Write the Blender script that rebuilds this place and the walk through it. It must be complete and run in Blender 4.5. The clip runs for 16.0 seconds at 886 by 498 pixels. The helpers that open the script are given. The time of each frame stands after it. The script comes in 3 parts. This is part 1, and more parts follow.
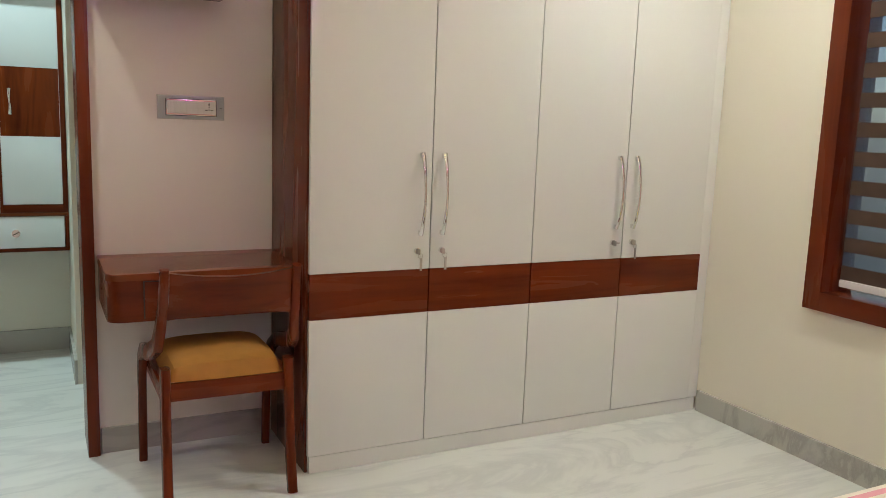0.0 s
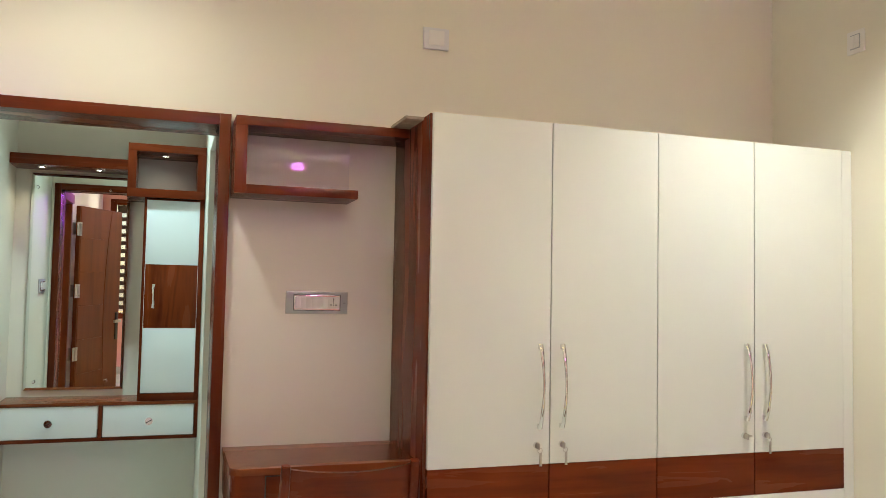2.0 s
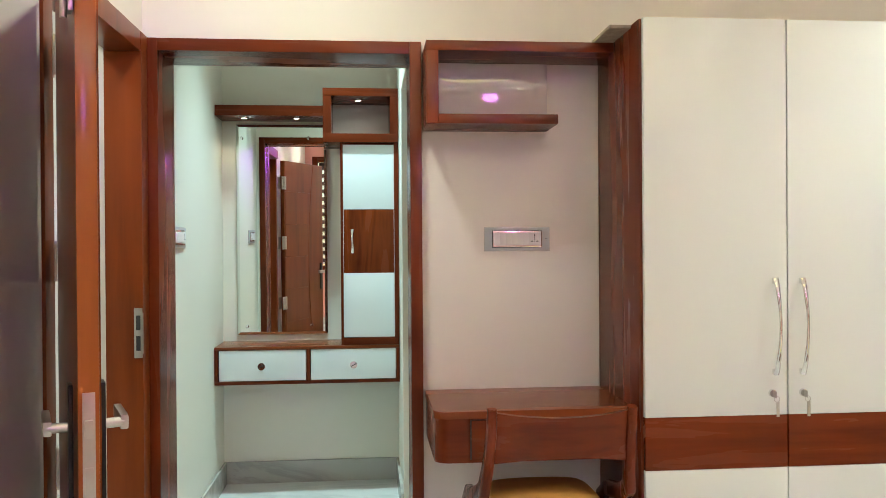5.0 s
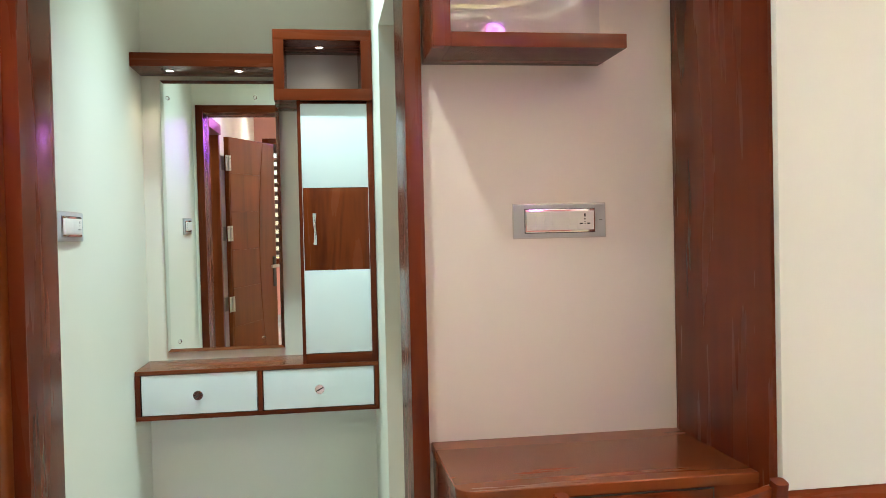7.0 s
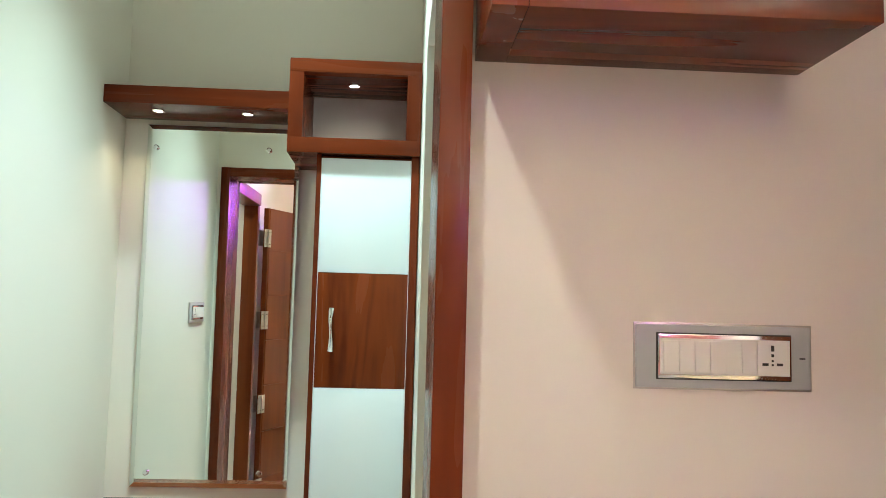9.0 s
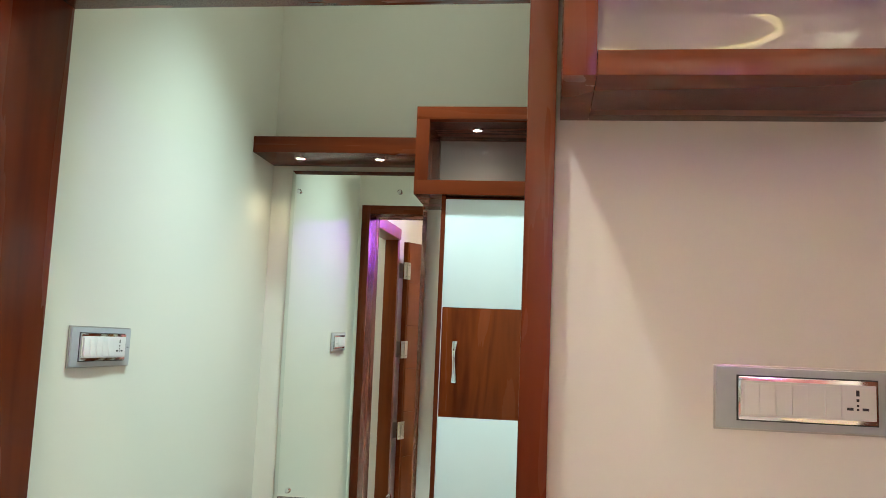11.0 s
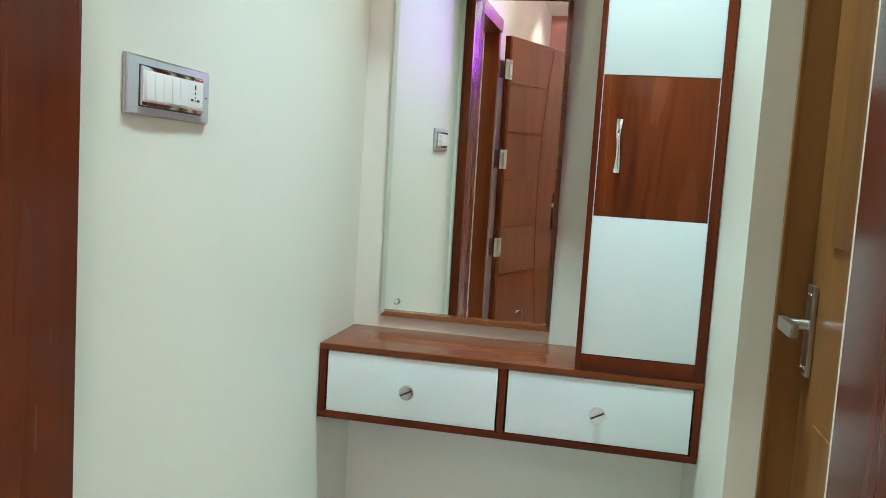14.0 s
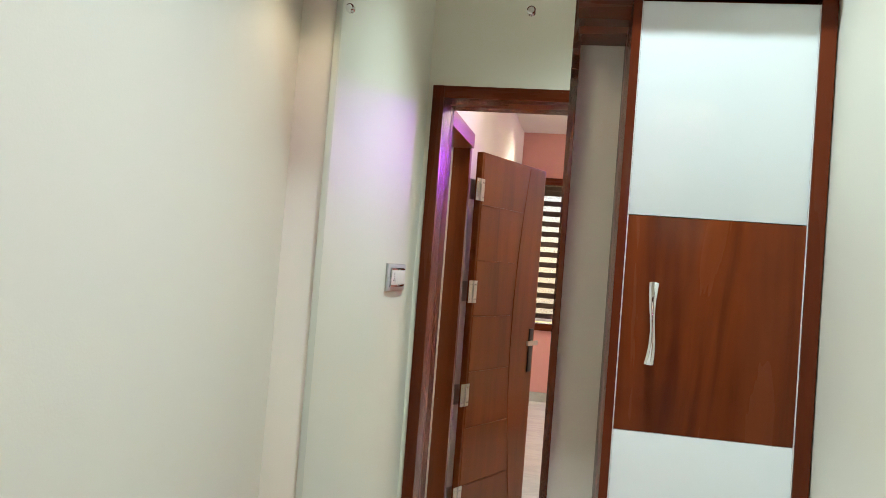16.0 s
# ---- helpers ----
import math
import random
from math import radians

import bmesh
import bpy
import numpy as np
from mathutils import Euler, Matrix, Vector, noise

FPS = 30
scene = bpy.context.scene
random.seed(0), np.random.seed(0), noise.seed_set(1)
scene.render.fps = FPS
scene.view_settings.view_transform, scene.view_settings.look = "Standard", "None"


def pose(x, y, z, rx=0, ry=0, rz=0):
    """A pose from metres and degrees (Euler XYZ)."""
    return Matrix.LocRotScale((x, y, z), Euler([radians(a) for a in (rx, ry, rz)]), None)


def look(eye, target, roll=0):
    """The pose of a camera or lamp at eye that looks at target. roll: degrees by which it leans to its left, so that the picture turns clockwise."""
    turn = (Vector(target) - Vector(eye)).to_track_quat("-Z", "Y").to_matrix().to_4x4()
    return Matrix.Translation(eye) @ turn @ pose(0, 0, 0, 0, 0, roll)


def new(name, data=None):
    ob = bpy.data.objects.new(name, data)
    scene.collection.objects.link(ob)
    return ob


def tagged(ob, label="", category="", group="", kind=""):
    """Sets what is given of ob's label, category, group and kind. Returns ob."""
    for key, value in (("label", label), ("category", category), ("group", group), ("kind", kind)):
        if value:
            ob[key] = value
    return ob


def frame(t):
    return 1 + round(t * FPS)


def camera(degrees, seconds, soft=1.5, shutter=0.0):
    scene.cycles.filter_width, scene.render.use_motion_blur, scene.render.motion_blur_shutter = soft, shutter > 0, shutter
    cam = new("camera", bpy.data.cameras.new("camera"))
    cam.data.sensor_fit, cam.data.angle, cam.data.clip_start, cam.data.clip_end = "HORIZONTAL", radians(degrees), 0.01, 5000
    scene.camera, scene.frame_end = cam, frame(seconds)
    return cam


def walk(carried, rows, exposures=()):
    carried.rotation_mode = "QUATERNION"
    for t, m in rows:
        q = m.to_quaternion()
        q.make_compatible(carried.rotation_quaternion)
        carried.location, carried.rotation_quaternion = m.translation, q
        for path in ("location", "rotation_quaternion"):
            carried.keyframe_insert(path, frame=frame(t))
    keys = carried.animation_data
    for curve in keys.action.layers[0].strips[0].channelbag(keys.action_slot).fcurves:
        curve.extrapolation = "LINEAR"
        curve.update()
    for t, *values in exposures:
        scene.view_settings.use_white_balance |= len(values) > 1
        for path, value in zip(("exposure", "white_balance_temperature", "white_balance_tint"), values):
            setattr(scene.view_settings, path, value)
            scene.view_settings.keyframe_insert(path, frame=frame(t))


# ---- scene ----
cam = camera(57.4, 16.0, soft=0.8)
PATH = [
    (0, (0.557, 0.04, 1.366), (1.453, 1.8, 1.055), 2.1),
    (0.5, (0.524, 0.078, 1.417), (1.435, 1.857, 1.337), 1.4),
    (1, (0.493, 0.094, 1.433), (1.405, 1.874, 1.464), 1.3),
    (1.5, (0.507, 0.079, 1.423), (1.38, 1.877, 1.508), 1.1),
    (2, (0.537, 0.038, 1.429), (1.177, 1.93, 1.539), 1.1),
    (2.5, (0.544, 0.017, 1.417), (0.924, 1.976, 1.547), 0.6),
    (3, (0.543, 0.001, 1.413), (0.794, 1.981, 1.552), -0.1),
    (3.5, (0.546, 0.003, 1.392), (0.742, 1.988, 1.532), -0.4),
    (4, (0.551, 0.013, 1.378), (0.731, 2.003, 1.467), -0.5),
    (6.5, (0.55, 1.001, 1.353), (0.769, 2.988, 1.305), -0.6),
    (7, (0.494, 1.227, 1.357), (0.788, 3.205, 1.319), -1.3),
    (7.5, (0.533, 1.529, 1.391), (0.845, 3.502, 1.483), -0.4),
    (8, (0.561, 1.758, 1.397), (0.868, 3.728, 1.552), -0.2),
    (8.5, (0.582, 1.993, 1.408), (0.841, 3.969, 1.582), 1.2),
    (9, (0.654, 2.155, 1.424), (0.762, 4.144, 1.598), 1.5),
    (11.5, (0.738, 1.992, 1.453), (0.46, 3.951, 1.745), 2.4),
    (12, (0.732, 1.95, 1.506), (0.459, 3.855, 2.049), 2.0),
    (12.5, (0.724, 1.975, 1.493), (0.435, 3.871, 2.061), 2.1),
    (13, (0.665, 2.143, 1.426), (0.328, 4.092, 1.723), 2.7),
    (13.5, (0.59, 2.348, 1.36), (0.187, 4.307, 1.407), 3.9),
    (14, (0.455, 2.562, 1.304), (0.063, 4.514, 1.112), 3.6),
    (14.5, (0.403, 2.731, 1.276), (0.041, 4.661, 0.898), 1.6),
    (15, (0.424, 2.935, 1.33), (0.048, 4.882, 1.068), 2.2),
    (15.5, (0.424, 3.077, 1.381), (0.024, 5.035, 1.309), 3.7),
    (16, (0.352, 3.238, 1.422), (0.016, 5.208, 1.506), 4.7),
]
EXPOSURES = [(0, -0.56, 6550, 14), (0.5, -0.42, 6650, 16), (1.5, -0.32, 6700, 13), (2.5, -0.10, 6400, 9), (4, 0.0, 6200, 8), (7, 0.25, 6350, 10),
             (9, 0.26, 6450, 10), (11.5, 0.02, 6500, 10), (13, 0.02, 6350, 11), (14.5, 0.10, 6150, 12), (15.3, 0.02, 6550, 18), (16, -0.02, 6850, 25)]
walk(cam, [(t, look(eye, target, roll)) for t, eye, target, roll in PATH], EXPOSURES)


# ---- world and lights ----
world = bpy.data.worlds.new("world")
scene.world = world
world.use_nodes = True
sky = world.node_tree.nodes.new("ShaderNodeTexSky")
sky.sky_type = 'NISHITA'
sky.sun_disc = False
sky.sun_elevation = radians(28)
sky.sun_rotation = radians(200)
world.node_tree.links.new(sky.outputs[0], world.node_tree.nodes["Background"].inputs[0])
world.node_tree.nodes["Background"].inputs[1].default_value = 0.15

WARM = (0.96, 1.0, 0.88)
COOL = (0.70, 1.0, 1.0)
SOFT = (1.0, 0.93, 0.66)
CEIL = 3.1


def spot(name, at, to, watts, colour, degrees, blend=0.6, radius=0.05):
    lamp = bpy.data.lights.new(name, 'SPOT')
    lamp.energy, lamp.color, lamp.spot_size = watts, colour, radians(degrees)
    lamp.spot_blend, lamp.shadow_soft_size = blend, radius
    new(name, lamp).matrix_world = look(at, to)


def disc(name, at, watts, colour, size):
    lamp = bpy.data.lights.new(name, 'AREA')
    lamp.shape, lamp.size, lamp.energy, lamp.color = 'DISK', size, watts, colour
    new(name, lamp).matrix_world = pose(*at)


# the last two are unseen, added to brighten the room from the south
ROOM_LAMPS = [(0.27, 2.56), (2.74, 2.08), (0.05, -1.2), (3.0, -1.2)]
for (lx, ly), watts, cone in zip(ROOM_LAMPS, (62, 140, 110, 110), (150, 124, 140, 140)):
    spot("downlight_lamp", (lx, ly, 2.90), (lx, ly, 0), watts, WARM, cone, 0.9, 0.07)
spot("alcove_lamp", (0.36, 4.09, CEIL - 0.03), (0.34, 4.09, 0), 225, COOL, 80, 1.0, 0.06)
# unseen fill, added to brighten the hallway beyond the open door
disc("hall_fill", (-1.2, 2.6, CEIL - 0.05), 30, (0.95, 1.0, 0.95), 0.3)
PURPLE = (1.84, -2.31, 2.80)
spot("purple_lamp", PURPLE, (-0.05, 2.7, 1.95), 220, (0.42, 0.04, 1.0), 11.5, 1.0, 0.06)

# ---- materials ----


def mat(name, colour, rough=0.5, metal=0.0, coat=0.0, bump=0.0, bump_scale=200.0, vary=0.06, vary_scale=3.0):
    m = bpy.data.materials.new(name)
    m.use_nodes = True
    n, l = m.node_tree.nodes, m.node_tree.links
    b = n["Principled BSDF"]
    b.inputs["Roughness"].default_value = rough
    b.inputs["Metallic"].default_value = metal
    b.inputs["Coat Weight"].default_value = coat
    b.inputs["Coat Roughness"].default_value = 0.05
    tc = n.new("ShaderNodeTexCoord")
    no = n.new("ShaderNodeTexNoise")
    no.inputs["Scale"].default_value = vary_scale
    no.inputs["Detail"].default_value = 5
    l.new(tc.outputs["Object"], no.inputs["Vector"])
    ramp = n.new("ShaderNodeValToRGB")
    ramp.color_ramp.elements[0].position, ramp.color_ramp.elements[1].position = 0.3, 0.7
    ramp.color_ramp.elements[0].color = (*[c * (1 - vary) for c in colour], 1)
    ramp.color_ramp.elements[1].color = (*[min(1, c * (1 + vary)) for c in colour], 1)
    l.new(no.outputs["Fac"], ramp.inputs["Fac"])
    l.new(ramp.outputs["Color"], b.inputs["Base Color"])
    if bump:
        fine = n.new("ShaderNodeTexNoise")
        fine.inputs["Scale"].default_value = bump_scale
        fine.inputs["Detail"].default_value = 4
        l.new(tc.outputs["Object"], fine.inputs["Vector"])
        bp = n.new("ShaderNodeBump")
        bp.inputs["Strength"].default_value = bump
        bp.inputs["Distance"].default_value = 0.002
        l.new(fine.outputs["Fac"], bp.inputs["Height"])
        l.new(bp.outputs["Normal"], b.inputs["Normal"])
    return m


def wood(name, dark, light, axis, rough=0.25, coat=0.05, swirl=0.2):
    """Laminate or polished timber with its grain along one axis."""
    m = bpy.data.materials.new(name)
    m.use_nodes = True
    n, l = m.node_tree.nodes, m.node_tree.links
    b = n["Principled BSDF"]
    b.inputs["Specular IOR Level"].default_value = 0.15
    b.inputs["Coat Weight"].default_value = coat
    b.inputs["Coat Roughness"].default_value = 0.08
    tc = n.new("ShaderNodeTexCoord")
    info = n.new("ShaderNodeObjectInfo")
    mp = n.new("ShaderNodeMapping")
    scale = [9.0, 9.0, 9.0]
    scale["xyz".index(axis)] = 0.75
    mp.inputs["Scale"].default_value = scale
    add = n.new("ShaderNodeVectorMath")
    add.operation = 'ADD'
    mul = n.new("ShaderNodeMath")
    mul.operation = 'MULTIPLY'
    mul.inputs[1].default_value = 7.0
    l.new(info.outputs["Random"], mul.inputs[0])
    l.new(tc.outputs["Object"], add.inputs[0])
    l.new(mul.outputs[0], add.inputs[1])
    l.new(add.outputs[0], mp.inputs["Vector"])
    big = n.new("ShaderNodeTexNoise")
    big.inputs["Scale"].default_value = 1.3
    big.inputs["Detail"].default_value = 4
    big.inputs["Roughness"].default_value = 0.52
    big.inputs["Distortion"].default_value = swirl
    l.new(mp.outputs[0], big.inputs["Vector"])
    fine = n.new("ShaderNodeTexNoise")
    fine.inputs["Scale"].default_value = 9.0
    fine.inputs["Detail"].default_value = 5
    l.new(mp.outputs[0], fine.inputs["Vector"])
    mix = n.new("ShaderNodeMath")
    mix.operation = 'MULTIPLY_ADD'
    mix.inputs[1].default_value = 0.14
    l.new(fine.outputs["Fac"], mix.inputs[0])
    l.new(big.outputs["Fac"], mix.inputs[2])
    ramp = n.new("ShaderNodeValToRGB")
    e = ramp.color_ramp.elements
    e[0].position, e[0].color = 0.34, (*dark, 1)
    e[1].position, e[1].color = 0.82, (*light, 1)
    mid = e.new(0.55)
    mid.color = (*[(p * 0.45 + q * 0.55) for p, q in zip(dark, light)], 1)
    l.new(mix.outputs[0], ramp.inputs["Fac"])
    l.new(ramp.outputs["Color"], b.inputs["Base Color"])
    rr = n.new("ShaderNodeMapRange")
    rr.inputs["To Min"].default_value, rr.inputs["To Max"].default_value = rough - 0.01, rough + 0.05
    l.new(big.outputs["Fac"], rr.inputs["Value"])
    l.new(rr.outputs["Result"], b.inputs["Roughness"])
    bp = n.new("ShaderNodeBump")
    bp.inputs["Strength"].default_value = 0.005
    bp.inputs["Distance"].default_value = 0.001
    l.new(big.outputs["Fac"], bp.inputs["Height"])
    l.new(bp.outputs["Normal"], b.inputs["Normal"])
    return m


def marble(name, base, vein, rough, scale):
    m = bpy.data.materials.new(name)
    m.use_nodes = True
    n, l = m.node_tree.nodes, m.node_tree.links
    b = n["Principled BSDF"]
    b.inputs["Roughness"].default_value = rough
    tc = n.new("ShaderNodeTexCoord")
    mp = n.new("ShaderNodeMapping")
    mp.inputs["Rotation"].default_value = (0, 0, 0.5)
    mp.inputs["Scale"].default_value = (0.6, 2.4, 1.0)
    l.new(tc.outputs["Object"], mp.inputs["Vector"])
    no = n.new("ShaderNodeTexNoise")
    no.inputs["Scale"].default_value = scale
    no.inputs["Detail"].default_value = 8
    no.inputs["Roughness"].default_value = 0.62
    no.inputs["Distortion"].default_value = 1.6
    l.new(mp.outputs[0], no.inputs["Vector"])
    ramp = n.new("ShaderNodeValToRGB")
    e = ramp.color_ramp.elements
    e[0].position, e[0].color = 0.34, (*base, 1)
    e[1].position, e[1].color = 0.56, (*base, 1)
    v = e.new(0.47)
    v.color = (*vein, 1)
    w = e.new(0.43)
    w.color = (*[c * 0.97 for c in base], 1)
    l.new(no.outputs["Fac"], ramp.inputs["Fac"])
    l.new(ramp.outputs["Color"], b.inputs["Base Color"])
    return m


def glow(name, colour, strength):
    m = bpy.data.materials.new(name)
    m.use_nodes = True
    b = m.node_tree.nodes["Principled BSDF"]
    b.inputs["Base Color"].default_value = (*colour, 1)
    b.inputs["Emission Color"].default_value = (*colour, 1)
    b.inputs["Emission Strength"].default_value = strength
    return m


def sheer_mat():
    m = bpy.data.materials.new("sheer_fabric")
    m.use_nodes = True
    n, l = m.node_tree.nodes, m.node_tree.links
    n.remove(n["Principled BSDF"])
    tr = n.new("ShaderNodeBsdfTranslucent")
    tr.inputs[0].default_value = (0.75, 0.8, 0.85, 1)
    tp = n.new("ShaderNodeBsdfTransparent")
    tp.inputs[0].default_value = (0.85, 0.9, 0.95, 1)
    mx = n.new("ShaderNodeMixShader")
    mx.inputs[0].default_value = 0.25
    l.new(tp.outputs[0], mx.inputs[1])
    l.new(tr.outputs[0], mx.inputs[2])
    l.new(mx.outputs[0], n["Material Output"].inputs[0])
    return m


def stripe_mat():
    """Bedspread in pastel stripes."""
    m = bpy.data.materials.new("striped_cotton")
    m.use_nodes = True
    n, l = m.node_tree.nodes, m.node_tree.links
    b = n["Principled BSDF"]
    b.inputs["Roughness"].default_value = 0.9
    tc = n.new("ShaderNodeTexCoord")
    sep = n.new("ShaderNodeSeparateXYZ")
    l.new(tc.outputs["Object"], sep.inputs[0])
    mul = n.new("ShaderNodeMath")
    mul.operation = 'MULTIPLY'
    mul.inputs[1].default_value = 7.0
    l.new(sep.outputs["Y"], mul.inputs[0])
    fr = n.new("ShaderNodeMath")
    fr.operation = 'FRACT'
    l.new(mul.outputs[0], fr.inputs[0])
    ramp = n.new("ShaderNodeValToRGB")
    ramp.color_ramp.interpolation = 'CONSTANT'
    e = ramp.color_ramp.elements
    e[0].position, e[0].color = 0.0, (0.80, 0.62, 0.30, 1)
    e[1].position, e[1].color = 0.22, (0.85, 0.78, 0.66, 1)
    for p, c in ((0.4, (0.78, 0.36, 0.42, 1)), (0.55, (0.86, 0.80, 0.70, 1)), (0.7, (0.80, 0.70, 0.25, 1)), (0.85, (0.85, 0.66, 0.62, 1))):
        e.new(p).color = c
    l.new(fr.outputs[0], ramp.inputs["Fac"])
    l.new(ramp.outputs["Color"], b.inputs["Base Color"])
    return m


PAINT = mat("cream_paint", (0.80, 0.752, 0.645), 0.55, bump=0.08, bump_scale=260, vary=0.015, vary_scale=1.2)
WHITE_PAINT = mat("white_paint", (0.80, 0.785, 0.735), 0.45, bump=0.08, bump_scale=260, vary=0.015, vary_scale=1.2)
ALCOVE_PAINT = mat("alcove_paint", (0.80, 0.78, 0.685), 0.5, bump=0.08, bump_scale=260, vary=0.015, vary_scale=1.2)
PINK_PAINT = mat("pink_paint", (0.66, 0.30, 0.27), 0.55, bump=0.08, bump_scale=260, vary=0.02, vary_scale=1.2)
FLOOR = marble("white_marble", (0.70, 0.72, 0.70), (0.60, 0.62, 0.615), 0.14, 1.1)
SKIRT = marble("grey_marble", (0.47, 0.46, 0.43), (0.36, 0.35, 0.33), 0.2, 1.6)
RED_D, RED_L = (0.078, 0.0120, 0.0036), (0.142, 0.0245, 0.0066)
WOOD_X = wood("red_laminate_x", (0.066, 0.0098, 0.0030), (0.152, 0.027, 0.0072), "x", swirl=0.7)
WOOD_Y = wood("red_laminate_y", RED_D, RED_L, "y")
WOOD_Z = wood("red_laminate_z", RED_D, RED_L, "z")
TEAK_Z = wood("teak_z", (0.105, 0.020, 0.0038), (0.205, 0.044, 0.008), "z", 0.28, 0.12)
TEAK_X = wood("teak_x", (0.095, 0.021, 0.004), (0.30, 0.076, 0.014), "x", 0.3, 0.2)
EDGE_Z = wood("teak_edge_z", (0.20, 0.048, 0.011), (0.32, 0.090, 0.020), "z", 0.3, 0.2)
OAK_Z = wood("brown_door_z", (0.13, 0.050, 0.014), (0.30, 0.125, 0.035), "z", 0.35, 0.2)
WARM_Z = wood("orange_laminate_z", (0.055, 0.0075, 0.0022), (0.225, 0.043, 0.009), "z", 0.25, 0.10, 1.1)
WARM_X = wood("orange_laminate_x", (0.125, 0.027, 0.008), (0.18, 0.043, 0.012), "x", 0.25, 0.2)
GLOSS = mat("gloss_white_laminate", (0.75, 0.765, 0.735), 0.11, coat=0.0, vary=0.012, vary_scale=2)
GLOSS_COOL = mat("white_acrylic", (0.76, 0.81, 0.82), 0.10, coat=0.5, vary=0.012, vary_scale=2)
PANEL = mat("gloss_back_panel", (0.72, 0.67, 0.69), 0.015, coat=0.5, vary=0.01)
CHROME = mat("chrome", (0.78, 0.78, 0.78), 0.08, 1.0, vary=0.03, vary_scale=40)
STEEL = mat("satin_steel", (0.50, 0.48, 0.45), 0.3, 1.0, vary=0.05, vary_scale=40)
PLATE = mat("silver_plate", (0.46, 0.48, 0.50), 0.32, 0.0, vary=0.03, vary_scale=20)
SWITCH = mat("white_switch_plastic", (0.82, 0.80, 0.78), 0.3, vary=0.01)
BLACK = mat("black_metal", (0.015, 0.013, 0.012), 0.3, 0.5, vary=0.1, vary_scale=30)
DARK = mat("dark_slot", (0.03, 0.03, 0.03), 0.6)
CUSHION = mat("mustard_fabric", (0.44, 0.20, 0.035), 0.75, bump=0.5, bump_scale=500, vary=0.12, vary_scale=12)
MIRROR = mat("mirror_silver", (0.90, 0.93, 0.90), 0.005, 1.0, vary=0.0)
BEVEL = mat("mirror_bevel", (0.80, 0.86, 0.83), 0.03, 1.0, vary=0.0)
BLIND = mat("brown_blind_fabric", (0.06, 0.032, 0.022), 0.85, bump=0.3, bump_scale=600, vary=0.1, vary_scale=20)
RAIL = mat("blind_rail", (0.75, 0.74, 0.76), 0.35)
CEMENT = mat("rough_board_end", (0.32, 0.26, 0.19), 0.9, bump=0.5, bump_scale=60, vary=0.25, vary_scale=30)
SHEER = sheer_mat()
STRIPE = stripe_mat()
SHEET = mat("white_mattress", (0.8, 0.78, 0.74), 0.9, vary=0.03)
LED_WHITE = glow("led_white", (1.0, 0.97, 0.86), 14)
LED_WARM = glow("led_warm", (1.0, 0.85, 0.62), 4)
LED_COVE = glow("led_cove", (0.98, 0.98, 0.78), 180)
LED_RING = glow("led_ring", (1.0, 0.86, 0.42), 5)
LED_PURPLE = glow("led_purple", (0.66, 0.24, 1.0), 30)
GLASS = bpy.data.materials.new("window_glass")
GLASS.use_nodes = True
_b = GLASS.node_tree.nodes["Principled BSDF"]
_b.inputs["Transmission Weight"].default_value, _b.inputs["Roughness"].default_value = 1.0, 0.0
_b.inputs["Base Color"].default_value = (0.92, 0.96, 0.97, 1)

# ---- mesh helpers ----


def box(lo, hi, bevel=0.0, segments=2, bm=None):
    """A box between two corners with rounded edges, added to bm."""
    out = bmesh.new()
    bmesh.ops.create_cube(out, size=1.0)
    size = [b - a for a, b in zip(lo, hi)]
    mid = [(a + b) / 2 for a, b in zip(lo, hi)]
    for v in out.verts:
        v.co = Vector([c * s + m for c, s, m in zip(v.co, size, mid)])
    if bevel:
        bmesh.ops.bevel(out, geom=out.edges[:], offset=bevel, segments=segments, profile=0.7, affect='EDGES')
    return join(bm, out)


def join(bm, extra):
    if bm is None:
        return extra
    mesh = bpy.data.meshes.new("tmp")
    extra.to_mesh(mesh)
    extra.free()
    bm.from_mesh(mesh)
    bpy.data.meshes.remove(mesh)
    return bm


def rod(a, b, r1, r2=None, sides=16, bm=None):
    """A round bar from a to b."""
    a, b = Vector(a), Vector(b)
    out = bmesh.new()
    bmesh.ops.create_cone(out, cap_ends=True, segments=sides, radius1=r1, radius2=r1 if r2 is None else r2, depth=(b - a).length)
    m = Matrix.Translation((a + b) / 2) @ (b - a).to_track_quat("Z", "Y").to_matrix().to_4x4()
    bmesh.ops.transform(out, matrix=m, verts=out.verts[:])
    return join(bm, out)


def sweep(points, sizes, side, bm=None, sides=10, power=1.0):
    """A bar with an elliptic or squarish section along points; sizes are half widths along side and across."""
    out = bmesh.new()
    rings = []
    pts = [Vector(p) for p in points]
    side = Vector(side).normalized()
    for i, p in enumerate(pts):
        t = (pts[min(i + 1, len(pts) - 1)] - pts[max(i - 1, 0)]).normalized()
        s = (side - t * side.dot(t)).normalized()
        n = t.cross(s)
        a, b = sizes[i] if isinstance(sizes, list) else sizes
        ring = []
        for k in range(sides):
            ang = 2 * math.pi * (k + 0.5) / sides
            c, d = math.cos(ang), math.sin(ang)
            c, d = math.copysign(abs(c) ** power, c), math.copysign(abs(d) ** power, d)
            ring.append(out.verts.new(p + s * a * c + n * b * d))
        rings.append(ring)
    for r, q in zip(rings, rings[1:]):
        for k in range(sides):
            out.faces.new((r[k], r[(k + 1) % sides], q[(k + 1) % sides], q[k]))
    out.faces.new(rings[0][::-1])
    out.faces.new(rings[-1])
    bmesh.ops.recalc_face_normals(out, faces=out.faces[:])
    return join(bm, out)


